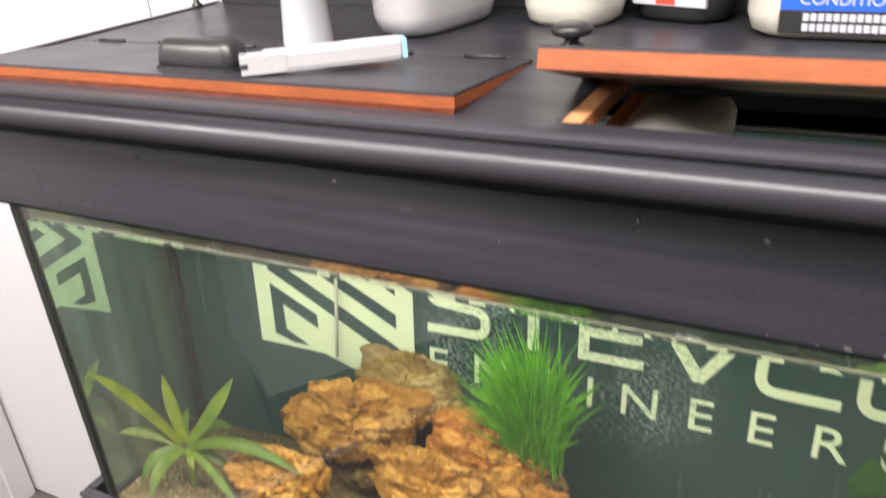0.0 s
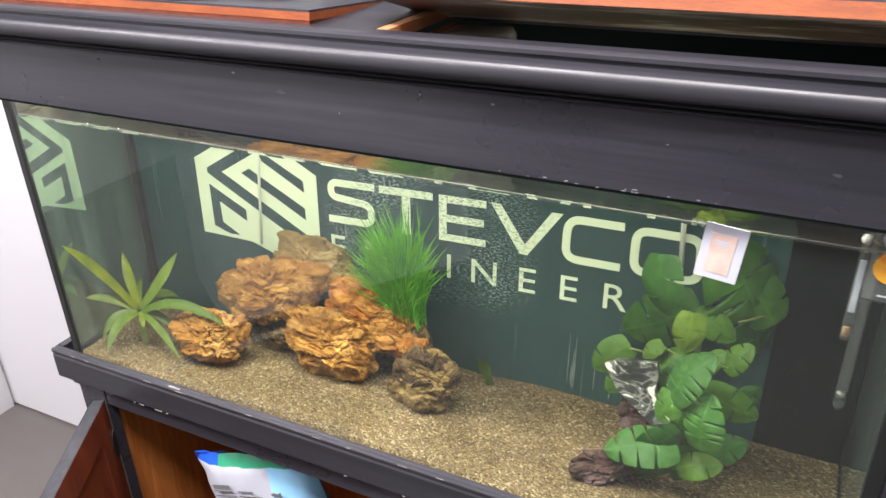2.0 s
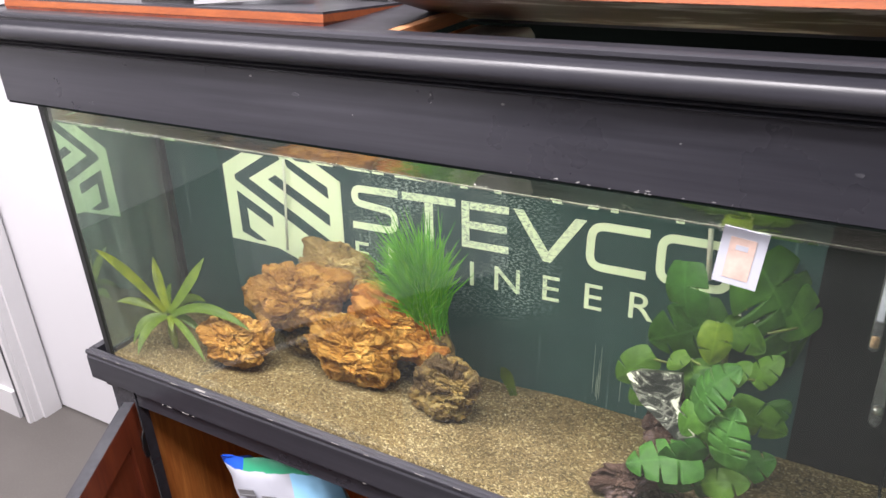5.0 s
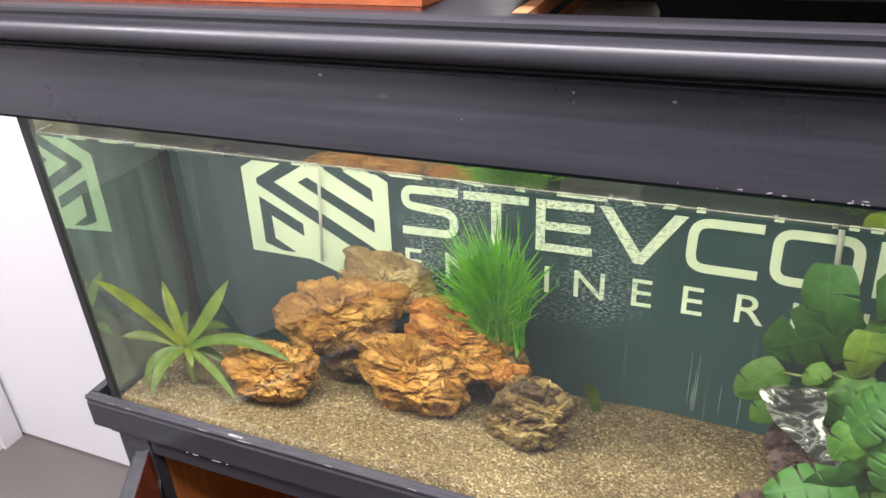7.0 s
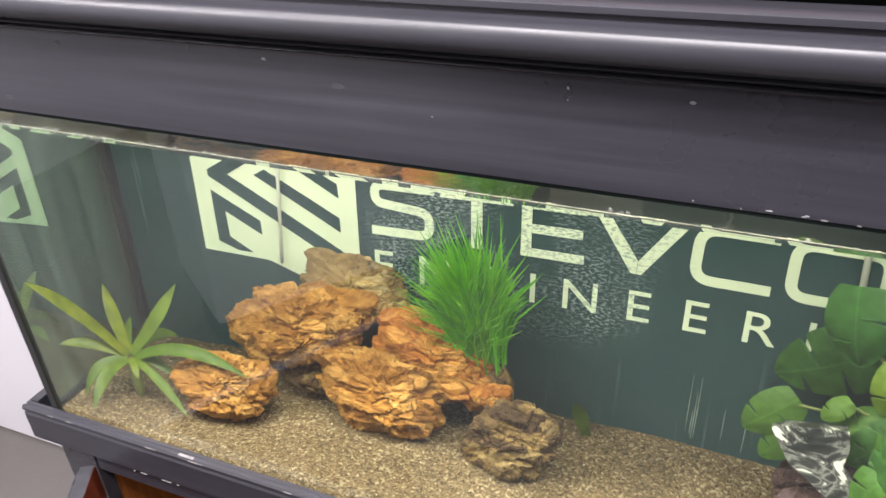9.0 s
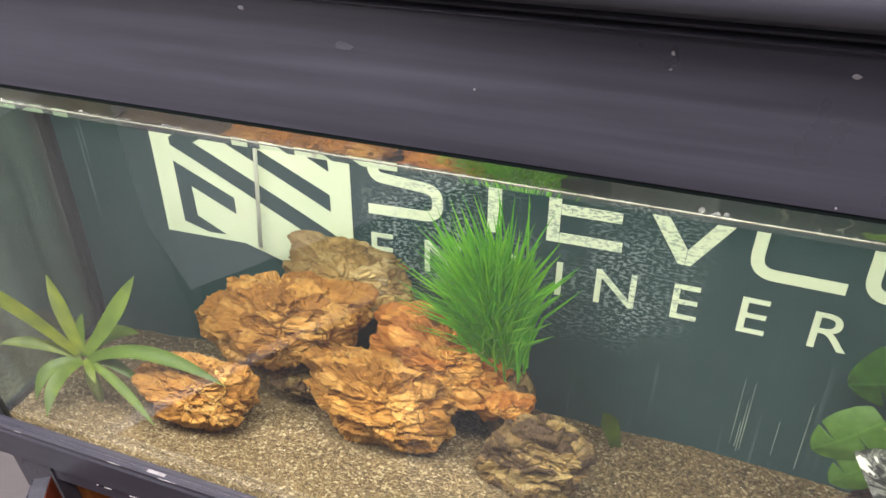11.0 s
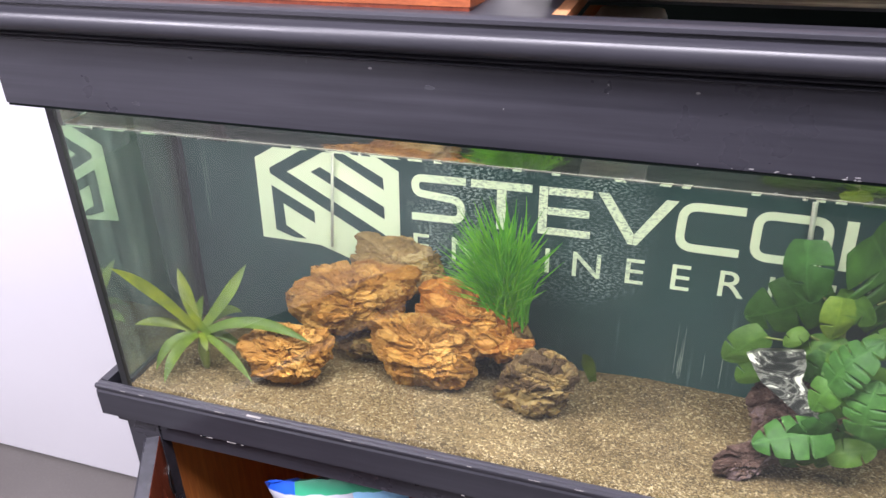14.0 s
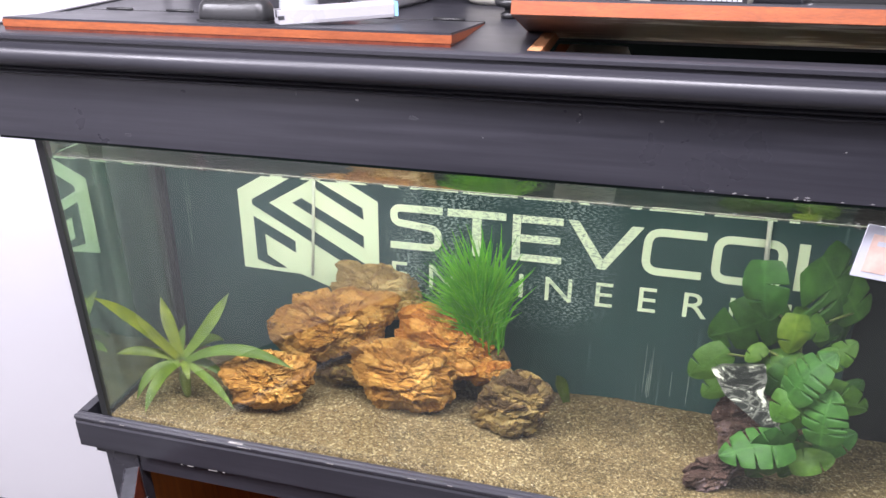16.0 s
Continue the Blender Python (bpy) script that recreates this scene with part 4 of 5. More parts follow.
card = thing("water_test_card", (1.152, 0.012, 1.196), "clear water test card with an orange and pink colour disc", "test card")
part("card", boxed(-0.021, 0.021, -0.001, 0.001, -0.032, 0.038), M_CLEAR, card, "clear plastic card")
for a in ((-0.021, 0.021, 0.0365, 0.038), (-0.021, 0.021, -0.032, -0.0305), (-0.021, -0.0197, -0.0305, 0.0365), (0.0197, 0.021, -0.0305, 0.0365)):
    part("border", boxed(a[0], a[1], -0.0018, -0.0011, a[2], a[3]), M_BLACK_PLASTIC, card, "black printed border")
for i in range(6):
    a0 = radians(60 * i + 30)
    bm = bmesh.new()
    prism(bm, [(0, 0)] + [(0.0155 * math.cos(a0 + radians(60 * j / 6)), 0.0155 * math.sin(a0 + radians(60 * j / 6))) for j in range(7)], (0, -0.0026, 0.003), (1, 0, 0), (0, 0, 1), (0, 1, 0), 0.0008)
    part("disc_sector", bm, (M_ORANGE, M_ORANGE, M_YELLOW, M_YELLOW, M_PINK, M_PINK)[i] if i != 0 else M_ORANGE, card)
bm = bmesh.new()
lathe(bm, [(0.0065, -0.0034), (0.0065, -0.0027)], (0, 0, 0.003), 20, "y")
part("disc_centre", bm, M_ORANGE, card)
bm = bmesh.new()
lathe(bm, [(0.003, -0.006), (0.007, -0.005), (0.012, -0.002), (0.013, 0.0)], (0, -0.0012, 0.030), 24, "y")
part("suction_cup", bm, painted("lilac_rubber", (0.2, 0.2, 0.27), 0.25, 0.4, 80), card, "clear suction cup", smooth=True)
part("print_line", boxed(-0.007, 0.010, -0.0018, -0.0011, -0.0265, -0.025), M_PAPER, card, "thin white line of print")

th = thing("thermometer", (1.129, 0.02, 1.165), "glass tube thermometer with white scale and cork-coloured end", "thermometer")
bm = bmesh.new()
lathe(bm, [(0.001, -0.052), (0.0045, -0.049), (0.0045, 0.05), (0.002, 0.053)], (0, 0, 0), 14)
part("tube", bm, M_CLEAR, th, smooth=True)
part("scale", boxed(-0.0028, 0.0028, -0.0006, 0.0006, -0.02, 0.035), M_PAPER, th, "white paper scale")
bm = bmesh.new()
lathe(bm, [(0.0035, -0.047), (0.0035, -0.037)], (0, 0, 0), 12)
part("ballast", bm, M_CORK, th, "cork-coloured ballast", smooth=True)
bm = bmesh.new()
lathe(bm, [(0.004, -0.003), (0.0055, 0.0), (0.004, 0.004)], (-0.001, -0.004, 0.055), 14)
part("cap", bm, M_GREY_PLASTIC, th, "pale rubber cap", smooth=True)

heat = thing("heater_tube", (1.154, 0.21, 1.088), "slim glass heater tube hanging at the tank's end", "aquarium heater")
bm = bmesh.new()
lathe(bm, [(0.003, -0.145), (0.0065, -0.138), (0.0065, 0.15)], (0, 0, 0), 16)
part("glass", bm, M_CLEAR, heat, smooth=True)
bm = bmesh.new()
lathe(bm, [(0.005, -0.128), (0.005, -0.12)], (0, 0, 0), 12)
part("bulb", bm, M_METAL, heat, "dull metal end", smooth=True)
bm = bmesh.new()
lathe(bm, [(0.011, 0.1), (0.012, 0.105), (0.012, 0.2)], (0, 0, 0), 16)
part("head", bm, M_GREY_PLASTIC, heat, "grey plastic head", smooth=True)

# ---- the hood ----
HX0, HX1, HY0, HY1, HTOP, HBOT = -0.036, 1.226, -0.026, 0.44, 1.379, 1.249
hood = thing("aquarium_hood", (0, 0, 0), "black painted timber aquarium hood with a rounded top moulding", "aquarium hood")
part("front_board", boxed(HX0, HX1, HY0, HY0 + 0.018, HBOT, 1.362), M_BLACK, hood, bevel=0.0015)
# Dark strip that stands in for the shadow line below the board.
part("lower_lip", boxed(HX0 + 0.002, HX1 - 0.002, HY0 + 0.001, HY0 + 0.017, HBOT - 0.0035, HBOT - 0.0002), M_STRIP_SHADE, hood, "shadow gap under the front board, put in as a matt black strip")
part("side_board", boxed(HX0, HX0 + 0.018, HY0 + 0.018, HY1, HBOT, 1.361), M_BLACK, hood, bevel=0.0015)
part("side_board", boxed(HX1 - 0.018, HX1, HY0 + 0.018, HY1, HBOT, 1.361), M_BLACK, hood, bevel=0.0015)
# Blacker than the other boards: the hood's inner shade is put into its colour.
part("back_board", boxed(HX0 + 0.018, HX1 - 0.018, HY1 - 0.018, HY1, HBOT, 1.361), M_STRIP_SHADE, hood)
# top plate round two openings
OX0, OX1, OY0, OY1 = 0.640, 1.15, -0.008, 0.155
part("top_plate", boxed(HX0 - 0.012, OX0, HY0 - 0.012, HY1, 1.3615, HTOP), M_BLACK_GLOSS, hood, "glossy black top", bevel=0.001)
part("top_plate", boxed(OX1, HX1 + 0.012, HY0 - 0.012, HY1, 1.3615, HTOP), M_BLACK_GLOSS, hood, "glossy black top", bevel=0.001)
part("top_plate", boxed(OX0, OX1, OY1, HY1, 1.3615, HTOP), M_BLACK_GLOSS, hood, "glossy black top", bevel=0.001)
part("top_plate", boxed(OX0, OX1, HY0 - 0.012, OY0, 1.3615, HTOP), M_BLACK_GLOSS, hood, "worn black front lip", bevel=0.001)

PROFILE = [(0.0, 1.3298), (-0.0040, 1.3304), (-0.0058, 1.3324), (-0.0042, 1.3344), (-0.0010, 1.3350), (-0.0010, 1.3356), (-0.0058, 1.3362), (-0.0076, 1.3382), (-0.0062, 1.3400), (-0.0030, 1.3406), (-0.008, 1.3414)]
PROFILE += [(-0.008 - 0.017 * math.sin(radians(a)), 1.3560 - 0.0140 * math.cos(radians(a))) for a in range(15, 166, 10)]
PROFILE += [(-0.0115, 1.3708), (-0.0115, 1.3735), (-0.015, 1.3745), (-0.015, 1.3785), (-0.0125, 1.3805), (0.0, 1.3808)]
bm = bmesh.new()
cols = []
for x, sx in ((HX0, -1), (HX1, 1)):
    cols.append([bm.verts.new((x - sx * d, HY0 + d, z)) for d, z in PROFILE])
for i in range(len(PROFILE) - 1):
    bm.faces.new((cols[0][i], cols[1][i], cols[1][i + 1], cols[0][i + 1]))
for side, sx in ((0, -1), (1, 1)):
    back = [bm.verts.new(((HX0, HX1)[side] - sx * d, HY1, z)) for d, z in PROFILE]
    for i in range(len(PROFILE) - 1):
        bm.faces.new((cols[side][i], cols[side][i + 1], back[i + 1], back[i]))
mo = part("moulding", bm, M_BLACK_GLOSS, hood, "rounded black moulding, scuffed")
mo.data.polygons.foreach_set("use_smooth", [True] * len(mo.data.polygons))
mo.data.set_sharp_from_angle(angle=radians(50))
part("corner_post", boxed(L + 0.004, HX1 + 0.06, HY0 + 0.006, 0.44, 0.7975, HBOT - 0.0005), M_BLACK, hood, "black end panel")
# Unseen housing added above the tank's fill lamp.
part("light_batten", boxed(0.05, 1.15, -0.005, 0.04, 1.300, 1.315), M_BLACK_PLASTIC, hood)
part("cleat", boxed(OX0 - 0.001, OX0 + 0.014, OY0 + 0.004, OY1, 1.3655, 1.3785), M_CLEAT, hood, "bare orange timber edge")
part("cleat", boxed(OX0 + 0.014, OX0 + 0.040, OY0 + 0.004, OY1, 1.345, 1.358), M_CLEAT, hood, "bare timber ledge")

# Scuffs and chips on the front of the hood and the moulding.
rnd = random.Random(12)
SCUFFS = [(0.388, 1.327, 0.0014, 0.006), (0.523, 1.306, 0.009, 0.0032), (0.70, 1.321, 0.0015, 0.0015), (0.70, 1.313, 0.001, 0.001), (0.78, 1.319, 0.0025, 0.0015), (1.09, 1.291, 0.005, 0.0031), (0.16, 1.262, 0.007, 0.0031), (0.46, 1.322, 0.003, 0.0015), (0.60, 1.29, 0.001, 0.001), (0.95, 1.30, 0.0012, 0.0012)]
SCUFFS += [(0.875 + rnd.gauss(0, 0.06), HBOT + rnd.uniform(0.0, 0.003), rnd.uniform(0.0006, 0.003), 0.0008) for _ in range(16)]
for x, z, w, h in SCUFFS:
    bm = bmesh.new()
    n_ = 7
    prism(bm, [(x + w * rnd.uniform(0.5, 1.0) * math.cos(2 * math.pi * i / n_), z + h * rnd.uniform(0.4, 1.0) * math.sin(2 * math.pi * i / n_)) for i in range(n_)], (0, HY0 - 0.0004, 0), (1, 0, 0), (0, 0, 1), (0, 1, 0), 0.0005)
    part("scuff", bm, M_RUB if h > 0.003 else M_CHROME_SCUFF, hood)


def lid(name, x0, x1, y0, y1, zf, zb, thick, label):
    """Hinged flap: front bottom edge at zf, hinge top at zb; painted top, orange core on the cut edges."""
    ob = thing(name, (x0, y1, zb), label, "hood lid", "hood lids")
    ang = math.atan2(zf + thick - zb, y1 - y0)
    depth = math.hypot(y1 - y0, zf + thick - zb)
    ob.rotation_euler = (-ang, 0, 0)
    w = x1 - x0
    lip = 0.0045 if zf < 1.39 else 0.0
    part("core", boxed(0, w, -depth, 0, -thick + lip, -0.0025), M_EDGE, ob, "orange stained board edge", bevel=0.0008)
    # Darker red-brown band along the bottom of the closed lid's edge.
    if lip:
        part("lower_ply", boxed(0.001, w - 0.001, -depth + 0.0008, 0, -thick, -thick + lip), M_RED, ob, "dark red-brown band below the orange edge")
    part("seam", boxed(0, w, 0.0, 0.004, -0.002, 0.0006), M_BLACK_PLASTIC, ob, "dark hinge seam")
    part("top_face", boxed(0.0005, w - 0.0005, -depth + 0.0005, 0, -0.0025, 0), M_BLACK_GLOSS, ob, "glossy black top face", bevel=0.0006)
    part("underside", boxed(0.002, w - 0.002, -depth + 0.002, -0.002, -thick - 0.0006, -thick), M_UNDER, ob, "worn dark underside")
    for i in range(6):
        hx = w * (0.08 + 0.84 * i / 5)
        bm = bmesh.new()
        pipe(bm, [(hx - 0.02, 0.001, 0.0015), (hx + 0.02, 0.001, 0.0015)], 0.0022, 8)
        part("hinge", bm, M_BLACK_PLASTIC, ob, "black hinge knuckle", smooth=True)
    return ob


def grip(x, y, z, turn, label, parent=None, w=0.105, h=0.034):
    ob = thing("lid_handle", (x, y, z), label, "handle", "lid handles")
    ob.rotation_euler = (radians(turn), 0, 0)
    bm = bmesh.new()
    stack(bm, [(w, 0.034, 0.0), (w, 0.034, h * 0.35), (w * 0.97, 0.031, h * 0.7), (w * 0.9, 0.024, h * 0.92), (w * 0.8, 0.012, h)], (0, 0, 0), 0, 0.012)
    part("grip", bm, M_BLACK_PLASTIC, ob, smooth=True)
    bm = bmesh.new()
    stack(bm, [(w + 0.006, 0.038, 0.0), (w + 0.006, 0.038, 0.003)], (0, 0, 0), 0, 0.014)
    part("flange", bm, M_BLACK_PLASTIC, ob, smooth=False)
    return ob


lid("hood_lid", 0.0, 0.562, -0.010, 0.150, 1.3785, 1.3815, 0.0155, "closed black hood lid with an exposed orange front edge")
lid("hood_lid", 0.622, 1.158, 0.0, 0.155, 1.413, 1.3815, 0.016, "black hood lid propped slightly open, orange edge and worn underside")
grip(0.293, 0.032, 1.3905, -4, "black plastic grip handle on the closed lid", w=0.09, h=0.027)
grip(0.96, 0.05, 1.4185, -17, "black plastic grip handle on the propped lid", w=0.12)

# filter box under the opening
fb = thing("filter_box", (0.702, 0.10, 1.226), "cloudy grey plastic filter box under the open hatch", "filter box")
bm = bmesh.new()
stack(bm, [(0.07, 0.10, 0.0), (0.075, 0.11, 0.125), (0.068, 0.103, 0.133)], (0, 0, 0), 0, 0.012)
part("body", bm, M_GREY_PLASTIC, fb, smooth=True)

# ---- things on the hood ----
TOPZ = HTOP + 0.0005
pen = thing("water_tester", (0.412, 0.052, 1.3935), "white water testing pen with blue end, lying on the lid", "water tester")
pen.rotation_euler, pen.scale = (radians(-2), 0, radians(40)), (0.84, 0.84, 0.84)
bm = bmesh.new()
stack(bm, [(0.14, 0.024, 0.0), (0.142, 0.026, 0.004), (0.142, 0.026, 0.017), (0.138, 0.022, 0.021)], (0.008, 0, 0), 0, 0.004)
part("body", bm, M_WHITE_PLASTIC, pen, smooth=False)
part("cap", boxed(-0.085, -0.04, -0.0135, 0.0135, 0.001, 0.019), M_WHITE_PLASTIC, pen, bevel=0.002)
part("slot", boxed(-0.0858, -0.078, -0.003, 0.003, 0.009, 0.0195), M_DARKTRIM, pen, "dark slot")
part("slot", boxed(-0.0858, -0.078, -0.0139, -0.010, 0.007, 0.012), M_DARKTRIM, pen, "dark slot")
part("end_cap", boxed(0.078, 0.083, -0.0125, 0.0125, 0.001, 0.02), M_SKY, pen, "blue end cap", bevel=0.001)
part("print", boxed(0.02, 0.055, -0.008, 0.008, 0.021, 0.0214), M_PAPER, pen, "pale printed panel")

cupb = thing("plastic_cup", (0.300, 0.185, TOPZ), "small cloudy clear plastic cup, tapering", "cup")
bm = bmesh.new()
lathe(bm, [(0.026, 0.0), (0.027, 0.004), (0.021, 0.08), (0.024, 0.084), (0.022, 0.084), (0.0195, 0.079), (0.024, 0.006)], (0, 0, 0), 28)
part("wall", bm, painted("cloudy_plastic", (0.55, 0.57, 0.6), 0.2), cupb, smooth=True)


def jug(x, y, w, d, h, turn, material, label, marks_):
    ob = thing("bottle", (x, y, TOPZ), label, "bottle", "bottles on the hood")
    ob.rotation_euler = (0, 0, radians(turn))
    bm = bmesh.new()
    stack(bm, [(w * 0.8, d * 0.8, 0.0), (w * 0.94, d * 0.94, 0.006), (w, d, 0.022), (w, d, h * 0.62), (w * 0.9, d * 0.9, h * 0.75), (w * 0.5, d * 0.55, h * 0.88), (w * 0.34, d * 0.42, h * 0.92)], (0, 0, 0), 0, 0.028)
    part("body", bm, material, ob, smooth=True)
    bm = bmesh.new()
    lathe(bm, [(w * 0.19, 0.0), (w * 0.2, 0.004), (w * 0.2, 0.024), (w * 0.17, 0.028)], (0, 0, h * 0.92), 24)
    part("cap", bm, M_BLACK_PLASTIC, ob, "black screw cap", smooth=True)
    for nm, x0, x1, z0, z1, mt, lift in marks_:
        part(nm, boxed(x0, x1, -d / 2 - 0.0012 - lift, -d / 2 + 0.004, z0, z1), mt, ob)
    return ob


jug(0.395, 0.303, 0.078, 0.16, 0.24, -12, M_WHITE_PLASTIC, "white plastic bottle with a small red and green picture label", [("label", -0.03, 0.0, 0.045, 0.1, M_RED_PRINT, 0), ("label_green", 0.0, 0.02, 0.045, 0.1, M_GREEN, 0)])
b2 = jug(0.543, 0.348, 0.098, 0.09, 0.22, -14, M_CREAM_PLASTIC, "cream plastic bottle with a barcode on its side", [("barcode_stripe", -0.036 + 0.0042 * i, -0.036 + 0.0042 * i + 0.0018 + 0.0008 * (i % 3), 0.035, 0.075, M_TEXT, 0) for i in range(6)])
b3 = jug(0.655, 0.378, 0.105, 0.07, 0.2, -20, M_BLACK_PLASTIC, "black plastic bottle with a white label and red tab", [("label", -0.042, 0.042, 0.018, 0.13, M_PAPER, 0), ("red_tab", -0.014, 0.008, 0.019, 0.036, M_RED_PRINT, 0.0004)])
b4 = jug(0.806, 0.330, 0.16, 0.11, 0.27, -4, M_CREAM_PLASTIC, "large natural plastic bottle with a blue conditioner label", [("label", -0.048, 0.07, 0.027, 0.16, M_BLUE, 0), ("label_band", -0.048, 0.07, 0.006, 0.0262, M_BLACK_PLASTIC, 0)] + [("print_bar", -0.028 + 0.0062 * (i % 15), -0.0232 + 0.0062 * (i % 15), 0.009 + 0.009 * (i // 15), 0.0155 + 0.009 * (i // 15), M_PAPER, 0.0004) for i in range(30)])
text_mesh("letters", "CONDITIONER", 0.0135, Matrix.Translation((0.014, -0.0566, 0.032)) @ FACING, M_PAPER, b4, align="CENTER")

backb = tagged(part("back_panel", boxed(-0.02, 1.25, 0.422, 0.436, TOPZ, 1.86), M_BLACK, bevel=0.002), "upright black panel standing behind the bottles", "panel")
post = thing("black_post", (-0.045, 0.395, TOPZ), "thin black upright post at the hood's back corner", "post")
bm = bmesh.new()
lathe(bm, [(0.008, 0.0), (0.008, 0.003), (0.004, 0.006), (0.004, 0.45)], (0, 0, 0), 12)
part("rod", bm, M_BLACK_PLASTIC, post, smooth=True)
knob = thing("tap_knob", (0.583, 0.205, TOPZ), "small black round knob on a short stem", "knob")
bm = bmesh.new()
lathe(bm, [(0.011, 0.0), (0.012, 0.005), (0.007, 0.008), (0.007, 0.012), (0.018, 0.015), (0.02, 0.021), (0.014, 0.025)], (0, 0, 0), 20)
part("body", bm, M_BLACK_PLASTIC, knob, smooth=True)

# ---- the cabinet ----
cab = thing("aquarium_cabinet", (0, 0, 0), "black painted timber aquarium cabinet with its door open, pine inside", "cabinet")
RX0, RX1, RY0 = -0.044, 1.234, -0.017
bm = bmesh.new()
prism(bm, [(-0.004, 0.738), (-0.015, 0.738), (-0.017, 0.740), (-0.017, 0.783), (-0.0150, 0.7865), (-0.0152, 0.7885), (-0.0172, 0.7905), (-0.0172, 0.7945), (-0.0150, 0.7972), (-0.0122, 0.7972), (-0.0108, 0.7950), (-0.0095, 0.7950), (-0.0080, 0.7968), (-0.004, 0.7968)], (RX0, 0, 0), (0, 1, 0), (0, 0, 1), (1, 0, 0), RX1 - RX0)
part("tray_front", bm, M_BLACK_GLOSS, cab)
part("tray_side", boxed(RX0, RX0 + 0.014, RY0 + 0.0145, 0.43, 0.738, 0.797), M_BLACK, cab, bevel=0.003)
part("tray_side", boxed(RX1 - 0.014, RX1, RY0 + 0.0145, 0.43, 0.738, 0.797), M_BLACK, cab, bevel=0.003)
# Pale strips along the rim: worn paint, and the bead's highlight painted in.
rnd = random.Random(21)
for i in range(26):
    x, low_ = rnd.uniform(0.0, 1.1), i % 3 == 0
    w = rnd.uniform(0.003, 0.02)
    z = 0.7388 if low_ else 0.7945
    part("scuff", boxed(x, x + w, RY0 - 0.0006, RY0 + 0.0008, z - 0.0004, z + 0.0004), M_WORN_GLINT, cab)
part("scuff", boxed(0.222, 0.245, RY0 + 0.0015, RY0 + 0.0052, 0.7970, 0.7976), M_WORN_GLINT, cab)
part("top_board", boxed(RX0 + 0.014, RX1 - 0.014, -0.003, 0.43, 0.72, 0.7515), M_BLACK, cab)
part("left_side", boxed(-0.005, 0.012, 0.012, 0.43, 0.0, 0.7195), M_BLACK, cab)
part("left_lining", boxed(0.0125, 0.026, 0.0205, 0.415, 0.06, 0.7195), M_PINE, cab, "varnished pine lining")
part("right_side", boxed(1.18, 1.197, 0.0, 0.43, 0.0, 0.7195), M_BLACK, cab)
part("back_panel", boxed(0.013, 1.18, 0.416, 0.43, 0.0, 0.7195), M_PINE, cab, "varnished pine back")
part("floor_board", boxed(0.0265, 1.18, 0.02, 0.415, 0.04, 0.06), M_PINE, cab, "varnished pine floor")
part("left_stile", boxed(-0.008, 0.05, -0.008, 0.0118, 0.0, 0.7378), M_BLACK, cab, bevel=0.002)
part("top_rail", boxed(0.0503, 1.14, -0.006, 0.0118, 0.700, 0.7375), M_BLACK, cab, bevel=0.002)
part("right_stile", boxed(1.14, 1.2, -0.008, 0.0118, 0.0, 0.7378), M_BLACK, cab, bevel=0.002)
part("middle_stile", boxed(0.6, 0.66, -0.006, 0.0118, 0.06, 0.7), M_BLACK, cab, bevel=0.002)
part("bottom_rail", boxed(0.0503, 1.14, -0.006, 0.0118, 0.0, 0.06), M_BLACK, cab, bevel=0.002)
bm = bmesh.new()
box(bm, 0.45, 0.475, 0.02, 0.03, 0.676, 0.699)
box(bm, 0.455, 0.470, 0.012, 0.02, 0.68, 0.69)
part("catch", bm, M_METAL, cab, "small steel catch", bevel=0.001)
part("closed_door", boxed(0.64, 1.145, -0.027, -0.0085, 0.05, 0.71), M_BLACK, cab, bevel=0.002)

# open door, hinged at the left stile
dr = part("door", boxed(0.0, 0.048, -0.02, 0.0, 0.03, 0.712), M_RED, cab, "red-brown stained frame-and-panel door, open", bevel=0.002)
dr.location, dr.rotation_euler = (0.052, -0.012, 0), (0, 0, radians(-60))
for nm, a, mt in (("top_rail", (0.0482, 0.452, -0.02, 0.0, 0.655, 0.712), M_RED), ("bottom_rail", (0.0482, 0.452, -0.02, 0.0, 0.03, 0.09), M_RED), ("outer_stile", (0.4522, 0.5, -0.02, 0.0, 0.03, 0.712), M_RED), ("panel", (0.046, 0.454, -0.016, -0.008, 0.088, 0.657), M_RED), ("outer_face", (0.0, 0.5, -0.0225, -0.0203, 0.03, 0.712), M_BLACK), ("top_paint", (0.001, 0.499, -0.0195, -0.0005, 0.7122, 0.7135), M_RUB)):
    part(nm, boxed(*a), mt, dr, bevel=0.0012 if nm != "top_paint" else 0)
for z in (0.62, 0.14):
    bm = bmesh.new()
    prism(bm, [(0.0, -0.03), (0.012, -0.022), (0.018, 0.0), (0.012, 0.022), (0.0, 0.03)], (0, 0.0004, z), (1, 0, 0), (0, 0, 1), (0, 1, 0), 0.002)
    part("hinge", bm, M_BLACK_PLASTIC, dr, "black leaf hinge")

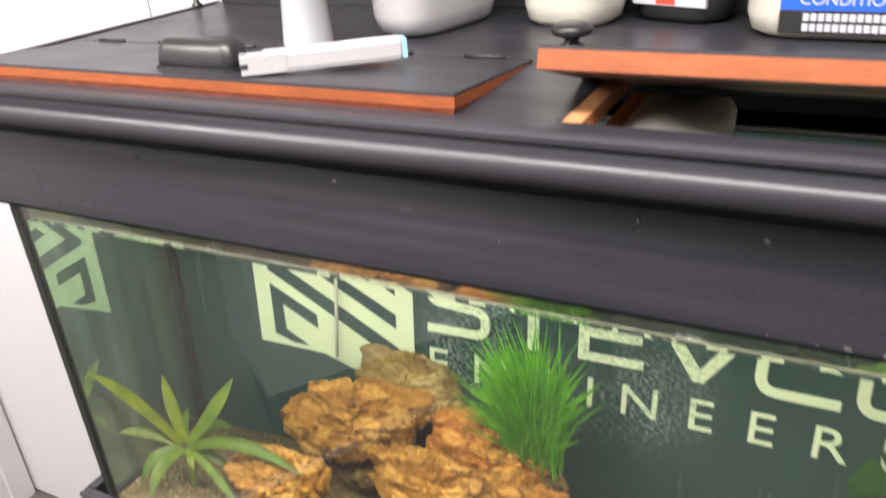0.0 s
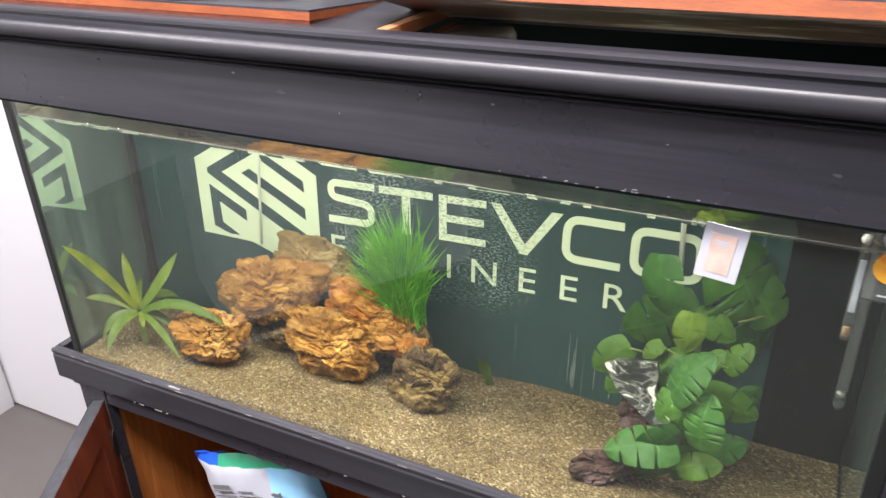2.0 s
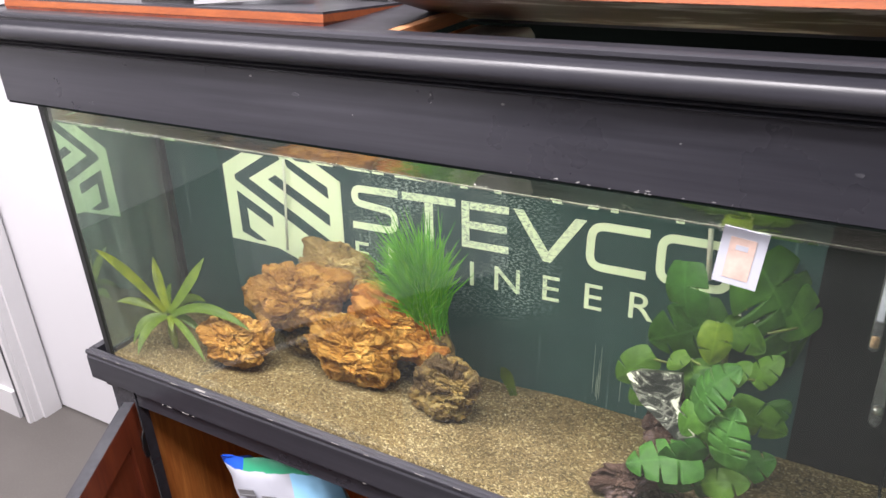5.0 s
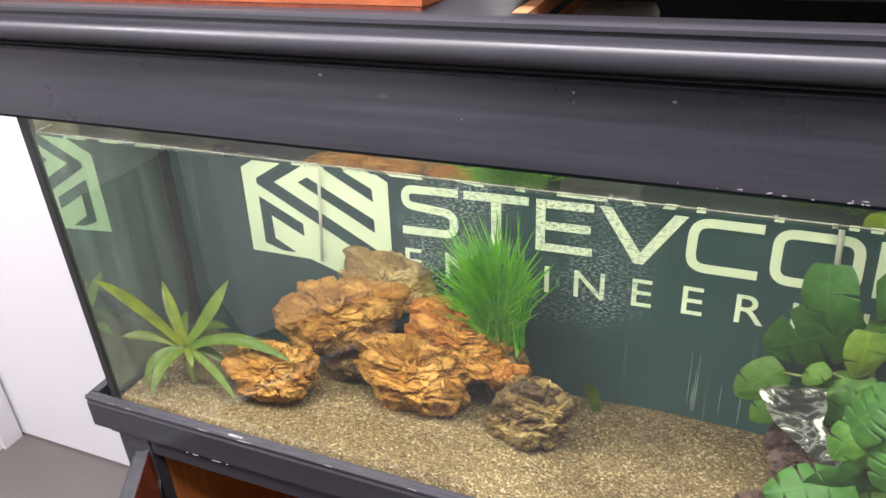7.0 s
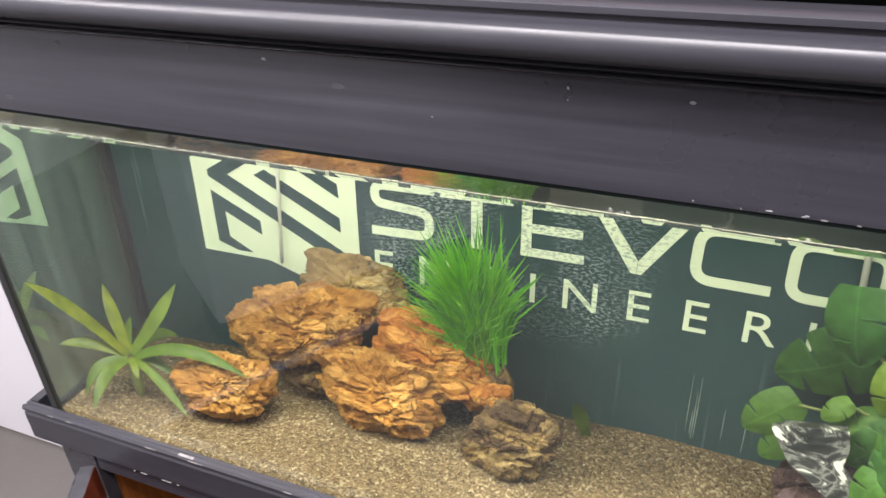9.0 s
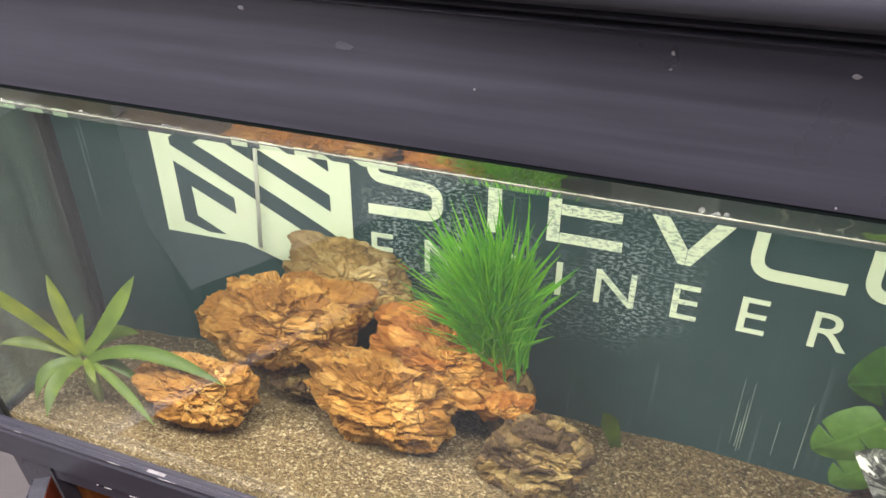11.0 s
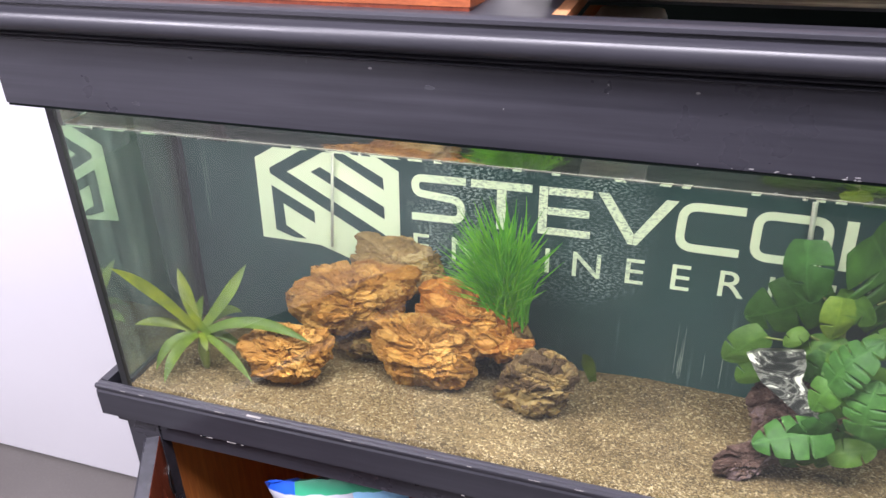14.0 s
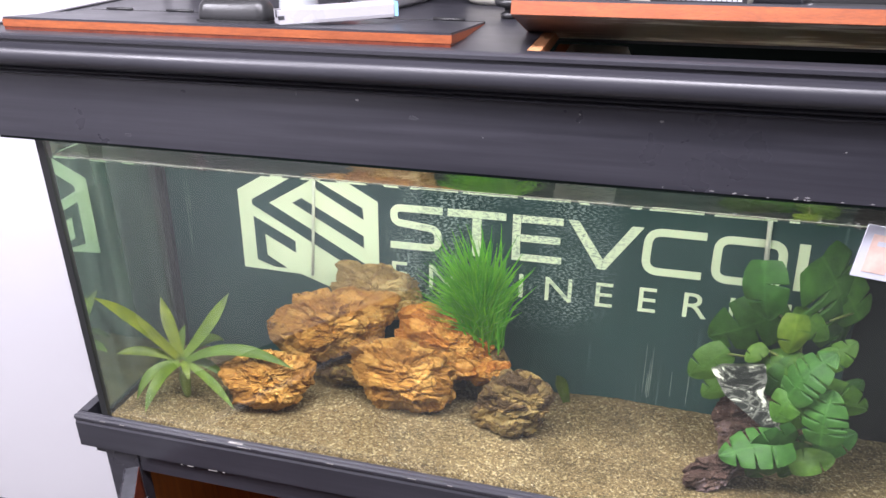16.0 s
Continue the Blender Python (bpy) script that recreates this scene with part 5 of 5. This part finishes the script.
bag = thing("feed_bag", (0.435, 0.115, 0.06), "blue and white plastic feed bag standing in the cabinet", "bag")
bag.rotation_euler = (radians(6), radians(-12), radians(8))
bm = bmesh.new()
W, H, D = 0.225, 0.61, 0.09
NXB, NZB = 26, 40
for side in (-1, 1):
    rows = []
    for j in range(NZB + 1):
        f = j / NZB
        rows.append([])
        for i in range(NXB + 1):
            u = i / NXB * 2 - 1
            puff = max(0.0, 1 - u ** 4) ** 0.6 * math.sin(math.pi * min(1, (1 - f) * 1.1 + 0.02)) ** 0.5 if f < 1 else 0.0
            wr = 0.006 * noise.noise((u * 3, f * 9, side)) + 0.003 * noise.noise((u * 9, f * 22, side))
            rows[-1].append(bm.verts.new((u * W / 2 * (0.97 + 0.05 * f), side * D / 2 * puff + wr * (abs(u) < 0.98), f * H)))
    for j in range(NZB):
        for i in range(NXB):
            fc = bm.faces.new((rows[j][i], rows[j][i + 1], rows[j + 1][i + 1], rows[j + 1][i]))
            f, u = j / NZB, i / NXB
            lim = 0.95 + 0.015 * u
            fc.material_index = 1 if f > lim + 0.022 else 3 if f > lim else 2 if u > 0.62 else 0
part("sack", bm, [M_PAPER, M_BLUE, M_SKY, M_GREEN], bag, smooth=True)
def bag_front(f):
    """Front of the sack at the height f, where the print lies."""
    return -D / 2 * math.sin(math.pi * min(1, (1 - f) * 1.1 + 0.02)) ** 0.5 - 0.0045


for i in range(14):
    f = 0.70 + 0.0155 * i
    for x0, x1 in ((-0.078, -0.036 - 0.006 * (i * 7 % 3)), (-0.03, 0.016 - 0.008 * (i * 5 % 3))):
        part("print_line", boxed(x0, x1, bag_front(f), bag_front(f) + 0.001, f * H, f * H + 0.0035), M_TEXT, bag)
part("print_block", boxed(-0.078, -0.045, bag_front(0.915), bag_front(0.915) + 0.001, 0.905 * H, 0.925 * H), M_TEXT, bag)
for i, (u, f) in enumerate(((0.045, 0.90), (0.075, 0.86), (0.05, 0.82), (0.085, 0.79))):
    bm = bmesh.new()
    prism(bm, [(-0.01, 0), (-0.004, 0.005), (0.005, 0.003), (0.011, 0.006), (0.011, -0.006), (0.005, -0.003), (-0.004, -0.005)], (u, bag_front(f), f * H), (1, 0, 0), (0, 0, 1), (0, 1, 0), 0.001)
    part("printed_shape", bm, M_TEXT, bag)
